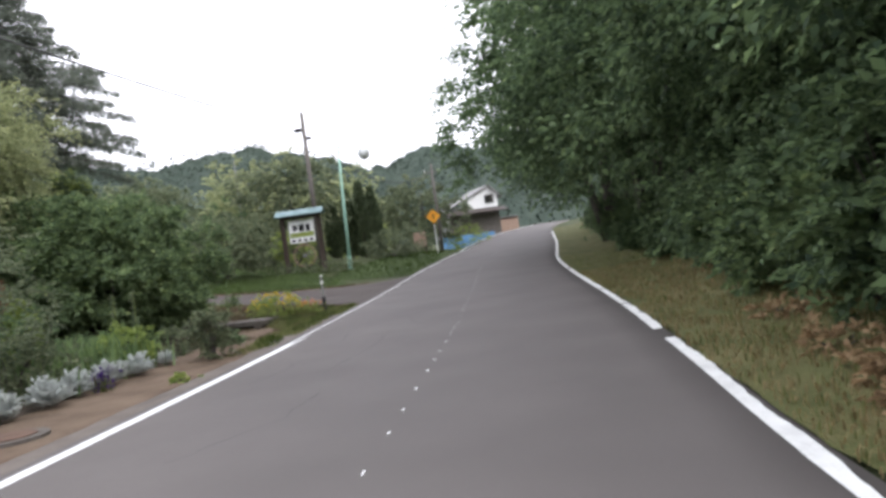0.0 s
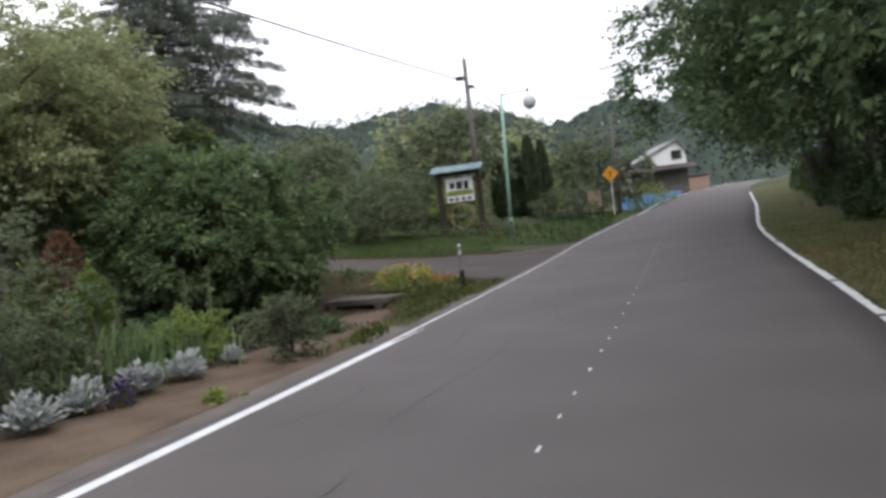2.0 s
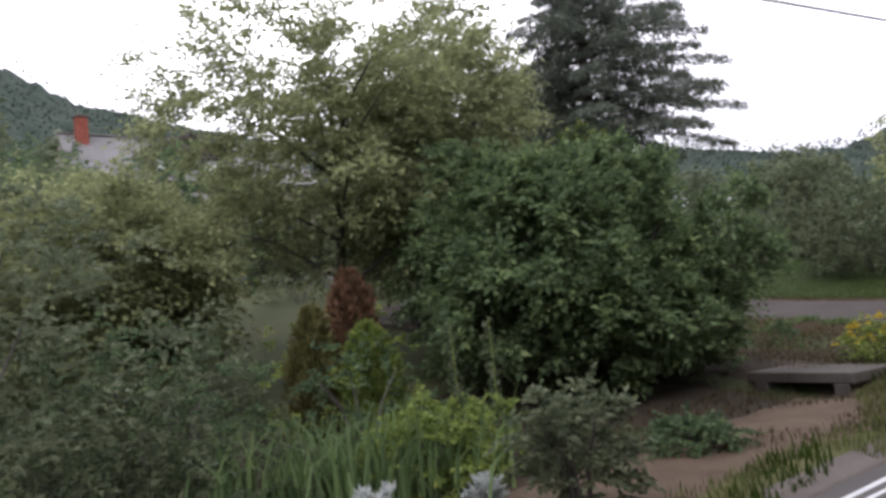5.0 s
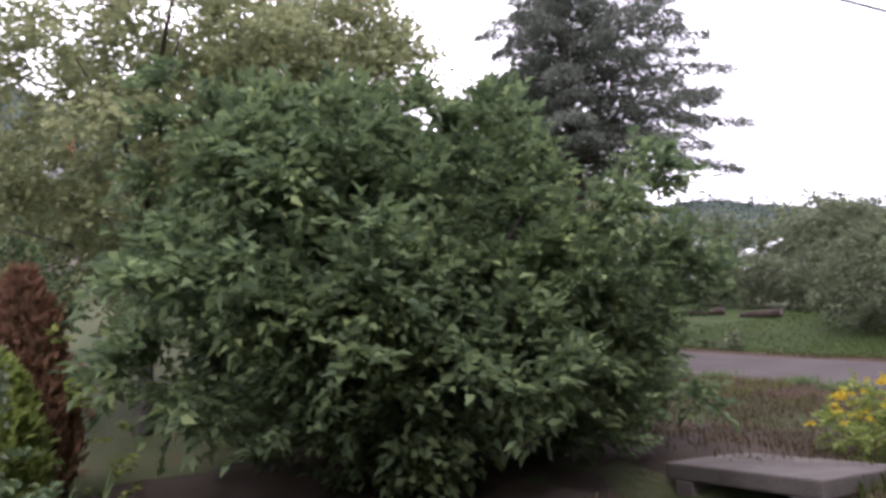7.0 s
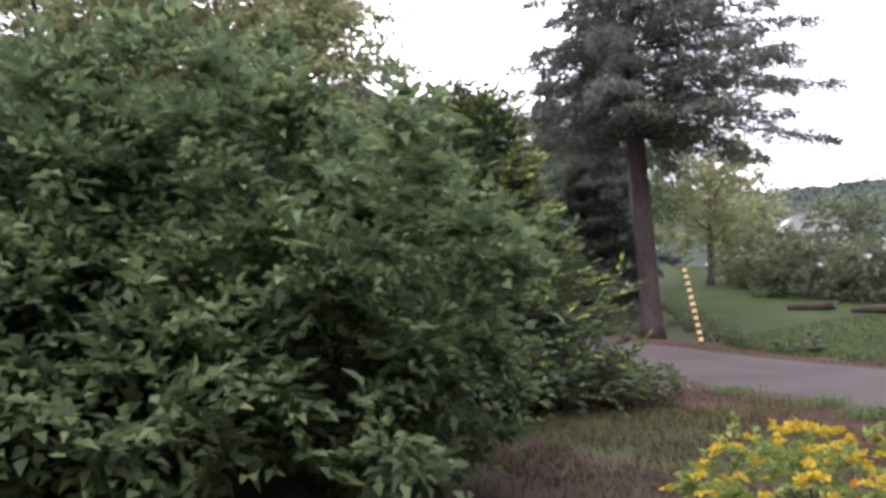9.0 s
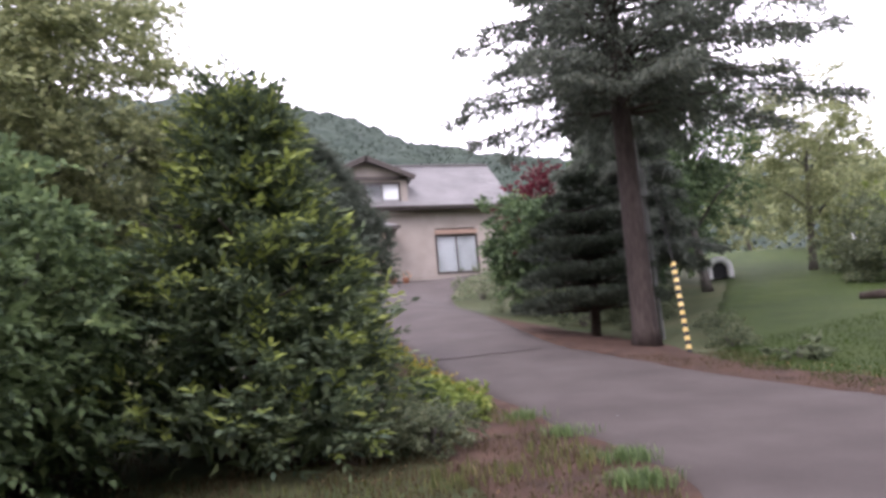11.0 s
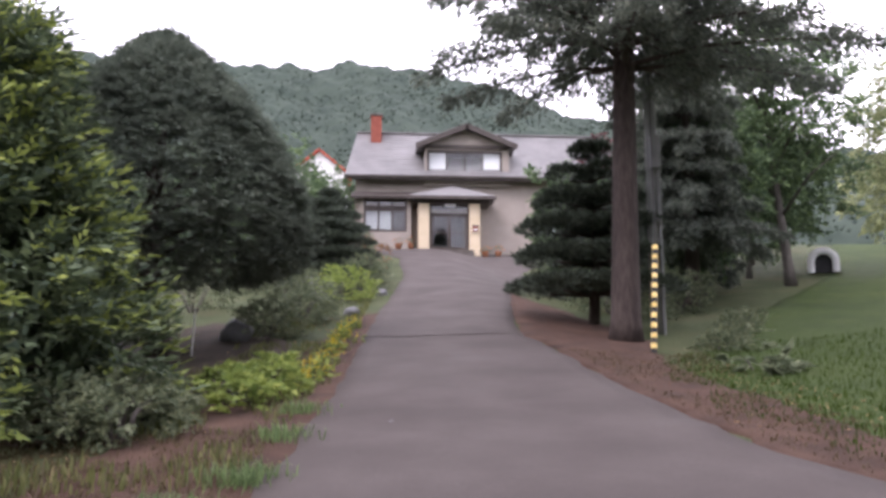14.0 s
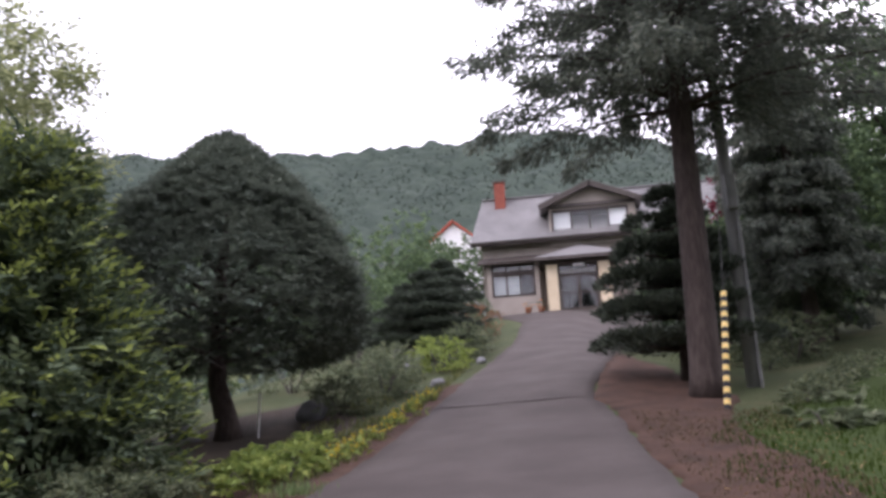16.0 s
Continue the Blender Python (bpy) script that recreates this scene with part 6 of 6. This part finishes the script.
proto = [broad_tree("field_tree", -9.5, 46, 6.5, 3.2, 800, "leaf_mid", "bark2", 0.33, 230, 18, 0.55, 0.14, 0.12, "leafy tree beyond the farm sign", "tree", "field trees"),
         broad_tree("field_tree", -2.5, 60, 6.0, 3.0, 820, "leaf_mid", "bark2", 0.33, 230, 18, 0.55, 0.13, 0.1, "light green tree beside the road", "tree", "field trees"),
         broad_tree("field_tree", -15, 58, 8.0, 3.8, 840, "leaf_locust", "bark2", 0.35, 230, 18, 0.6, 0.15, 0.12, "tall leafy tree in the field", "tree", "field trees")]
for k, (x, y) in enumerate([(-20, 52), (-25, 60), (-9, 62), (-31, 58), (-12, 70), (-20, 72), (-7, 74), (-30, 74), (-40, 56), (-46, 66), (-8, 84), (-18, 88), (-28, 90), (-38, 80), (-56, 62), (-62, 38), (-60, 10), (-52, 2), (-42, 6), (-30, 2), (-22, -6), (-32, -12), (-12, -10), (-15, 2), (-60, 28)]):
    copy_thing(proto[(k * 7) % 3], pose(x, y, ground(x, y) - 0.05, 0, 0, k * 67) @ Matrix.Scale(0.8 + 0.35 * ((k * 37) % 10) / 10, 4))
for k, (x, y, r) in enumerate([(-3.6, 44, (1.6, 1.2, 0.9)), (-8.6, 41, (1.5, 1.4, 1.2)), (-3.2, 54, (1.6, 1.5, 1.2)), (-6.5, 53, (2.0, 1.8, 1.4)), (-10.5, 52, (2, 2, 1.5)), (0.8, 62, (1.6, 1.6, 1.2))]):
    shrub("bush", x, y, r, 860 + k, ("leaf_mid", "leaf_lime")[k % 2], 0.14, 150, 20, 0.3, "roadside bush beyond the farm sign", "bush", "roadside bushes")

fz = ground(2.6, 92) + 1.2
fh = thing("house", 3.4, 92.0, fz + 0.75, "white two-storey farmhouse with a grey roof", "house", turn=16)
part("wall", boxed(-4.2, 1.9, 0, 7, -3.0, 2.9), M["polegrey"], fh)
# shade below the eave, painted as a darker sheet on the wall
part("lower_shade_sheet", boxed(-4.3, 2.0, -0.06, -0.004, -3.0, 1.9), M["concrete"], fh, "darker sheet for the shade on the lower storey")
part("porch_roof", slab((-4.8, -1.6, 2.0), (2.7, -1.6, 2.0), (2.7, -0.004, 2.5), (-4.8, -0.004, 2.5), 0.12), M["darktrim"], fh, "dark eave over the lower storey")
bm = bmesh.new()
v = [bm.verts.new(q) for yy_ in (-0.2, 0.0) for q in ((-1.9, yy_, 2.5), (1.9, yy_, 2.5), (1.9, yy_, 4.1), (0.9, yy_, 5.0), (-1.9, yy_, 3.55))]
bm.faces.new(v[:5])
bm.faces.new(v[:4:-1])
for k in range(5):
    bm.faces.new((v[k], v[5 + k], v[5 + (k + 1) % 5], v[(k + 1) % 5]))
part("gable_wall", bm, M["white"], fh)
part("roof", slab((0.9, -0.6, 5.2), (0.9, 7.4, 5.2), (-4.9, 7.4, 2.6), (-4.9, -0.6, 2.6), 0.15), M["rooftile"], fh, "grey roof")
part("roof", slab((0.9, -0.6, 5.2), (0.9, 7.4, 5.2), (2.5, 7.4, 3.6), (2.5, -0.6, 3.6), 0.15), M["rooftile"], fh, "grey roof")
w = new("window")
w.parent = fh
part("window_frame", boxed(0.3, 1.4, -0.26, -0.204, 3.0, 4.0), M["darktrim"], w)
part("pane", boxed(0.38, 1.32, -0.28, -0.262, 3.08, 3.92), M["glass"], w)
shed = thing("shed", 7.6, 118, ground(7.6, 118) + 1.0, "small orange-brown shed beside the road", "shed")
part("wall", boxed(-1.8, 1.8, 0, 3, -2.5, 2.6), M["signbrown"], shed)
part("roof", slab((-1.8, -0.3, 3.0), (1.8, -0.3, 3.0), (1.8, 3.3, 2.5), (-1.8, 3.3, 2.5), 0.1), M["rooftile"], shed)
fence = thing("fence", 1.0, 78, ground(1.0, 78) - 0.05, "blue sheet-metal fence in front of the farmhouse", "fence", turn=25)
for k in range(10):
    part("panel", boxed(-3.0 + k * 0.62, -2.4 + k * 0.62, 0, 0.03, 0.1, 1.4, bevel=0.005), M["blue"], fence)
for k in range(11):
    part("post", rod((-3.02 + k * 0.62, 0.06, -0.1), (-3.02 + k * 0.62, 0.06, 1.5), r=0.025), M["polegrey"], fence)

# ---------------------------------------------------------------- the wood on the other side of the road
wood = [broad_tree("forest_tree", 8.0, 26.0, 13.0, 5.6, 900, "leaf_forest", "bark2", 0.2, 400, 108, 0.85, 0.26, 0.14, "tall dark leafy tree at the edge of the wood", "tree", "roadside wood", lobes=8, limbs=10, flat=0.6, depth=0.45),
        broad_tree("forest_tree", 7.7, 17.0, 11.0, 4.3, 920, "leaf_forest", "bark2", 0.18, 460, 108, 0.75, 0.24, 0.05, "dark leafy tree overhanging the verge", "tree", "roadside wood", lobes=8, limbs=10, flat=0.6, depth=0.45),
        broad_tree("forest_tree", 7.3, 34.5, 13.5, 6.7, 940, "leaf_forest", "bark2", 0.22, 400, 108, 0.85, 0.28, 0.2, "tall dark tree with crown over the road", "tree", "roadside wood", lobes=8, limbs=10, flat=0.6, depth=0.45)]
for k, (x, y, s, m) in enumerate([(7.3, 11.4, 0.95, 1), (6.9, 6.3, 0.92, 1), (7.2, 1.5, 1.0, 1), (8.4, 21.5, 1.0, 1), (10.6, 42, 1.0, 0), (11.8, 51, 1.0, 2), (13.5, 60, 1.0, 0), (13, 30, 1.1, 0), (13, 14, 1.1, 0), (12, 5, 1.1, 0), (19, 64, 1.1, 2), (19, 40, 1.2, 0), (16, 22, 1.2, 2), (18, 72, 1.0, 1)]):
    copy_thing(wood[m], pose(x, y, ground(x, y) - 0.05, 0, 0, k * 83 + 40) @ Matrix.Scale(s, 4))
for k, (x, y, tilt) in enumerate([(7.0, 34.5, 10), (7.0, 28.6, -6), (7.0, 26.6, 3), (6.9, 24.4, -3), (7.0, 20.5, 4)]):
    ob = thing("tree_trunk", x, y, ground(x, y) - 0.05, "bare leaning trunk at the edge of the wood", "tree trunk", "wood trunks")
    part("bark", tube(bmesh.new(), [(0, 0, 0), (-0.02 * tilt, 0, 1.0), (-0.07 * tilt, 0.1, 3.5), (-0.12 * tilt, 0.2, 6.5)], [0.26, 0.2, 0.16, 0.1], 10), M["bark2"], ob, "", True)
for k in range(34):
    y = 1.2 + k * (0.95 if k < 16 else 2.0) + (0 if k < 16 else -16.8)
    x = right_x(y) + (1.75 + 0.05 * y if y < 18 else 2.9) + 0.3 * math.sin(k * 1.7)
    tall = (1.25 if y < 18 else 0.75) + 0.3 * math.sin(k * 2.3)
    shrub("undergrowth_bush", x + 0.4, y, (0.85, 0.95, tall), 960 + k, ("leaf_forest", "leaf_bush", "leaf_forest")[k % 3], 0.15, 110, 36, 0.28, "dark green undergrowth at the edge of the wood", "bush", "undergrowth", lift=0.8)
for k, (x, y) in enumerate([(3.45, 4.9), (3.65, 6.2), (3.3, 3.9), (4.15, 8.6), (3.15, 3.2)]):
    shrub("withered_plant", x, y, (0.38, 0.42, 0.13), 1010 + k, "brownleaf", 0.1, 20, 18, 0.14, "withered brown broad-leaved plant on the verge", "plant", "withered plants", stems=4)
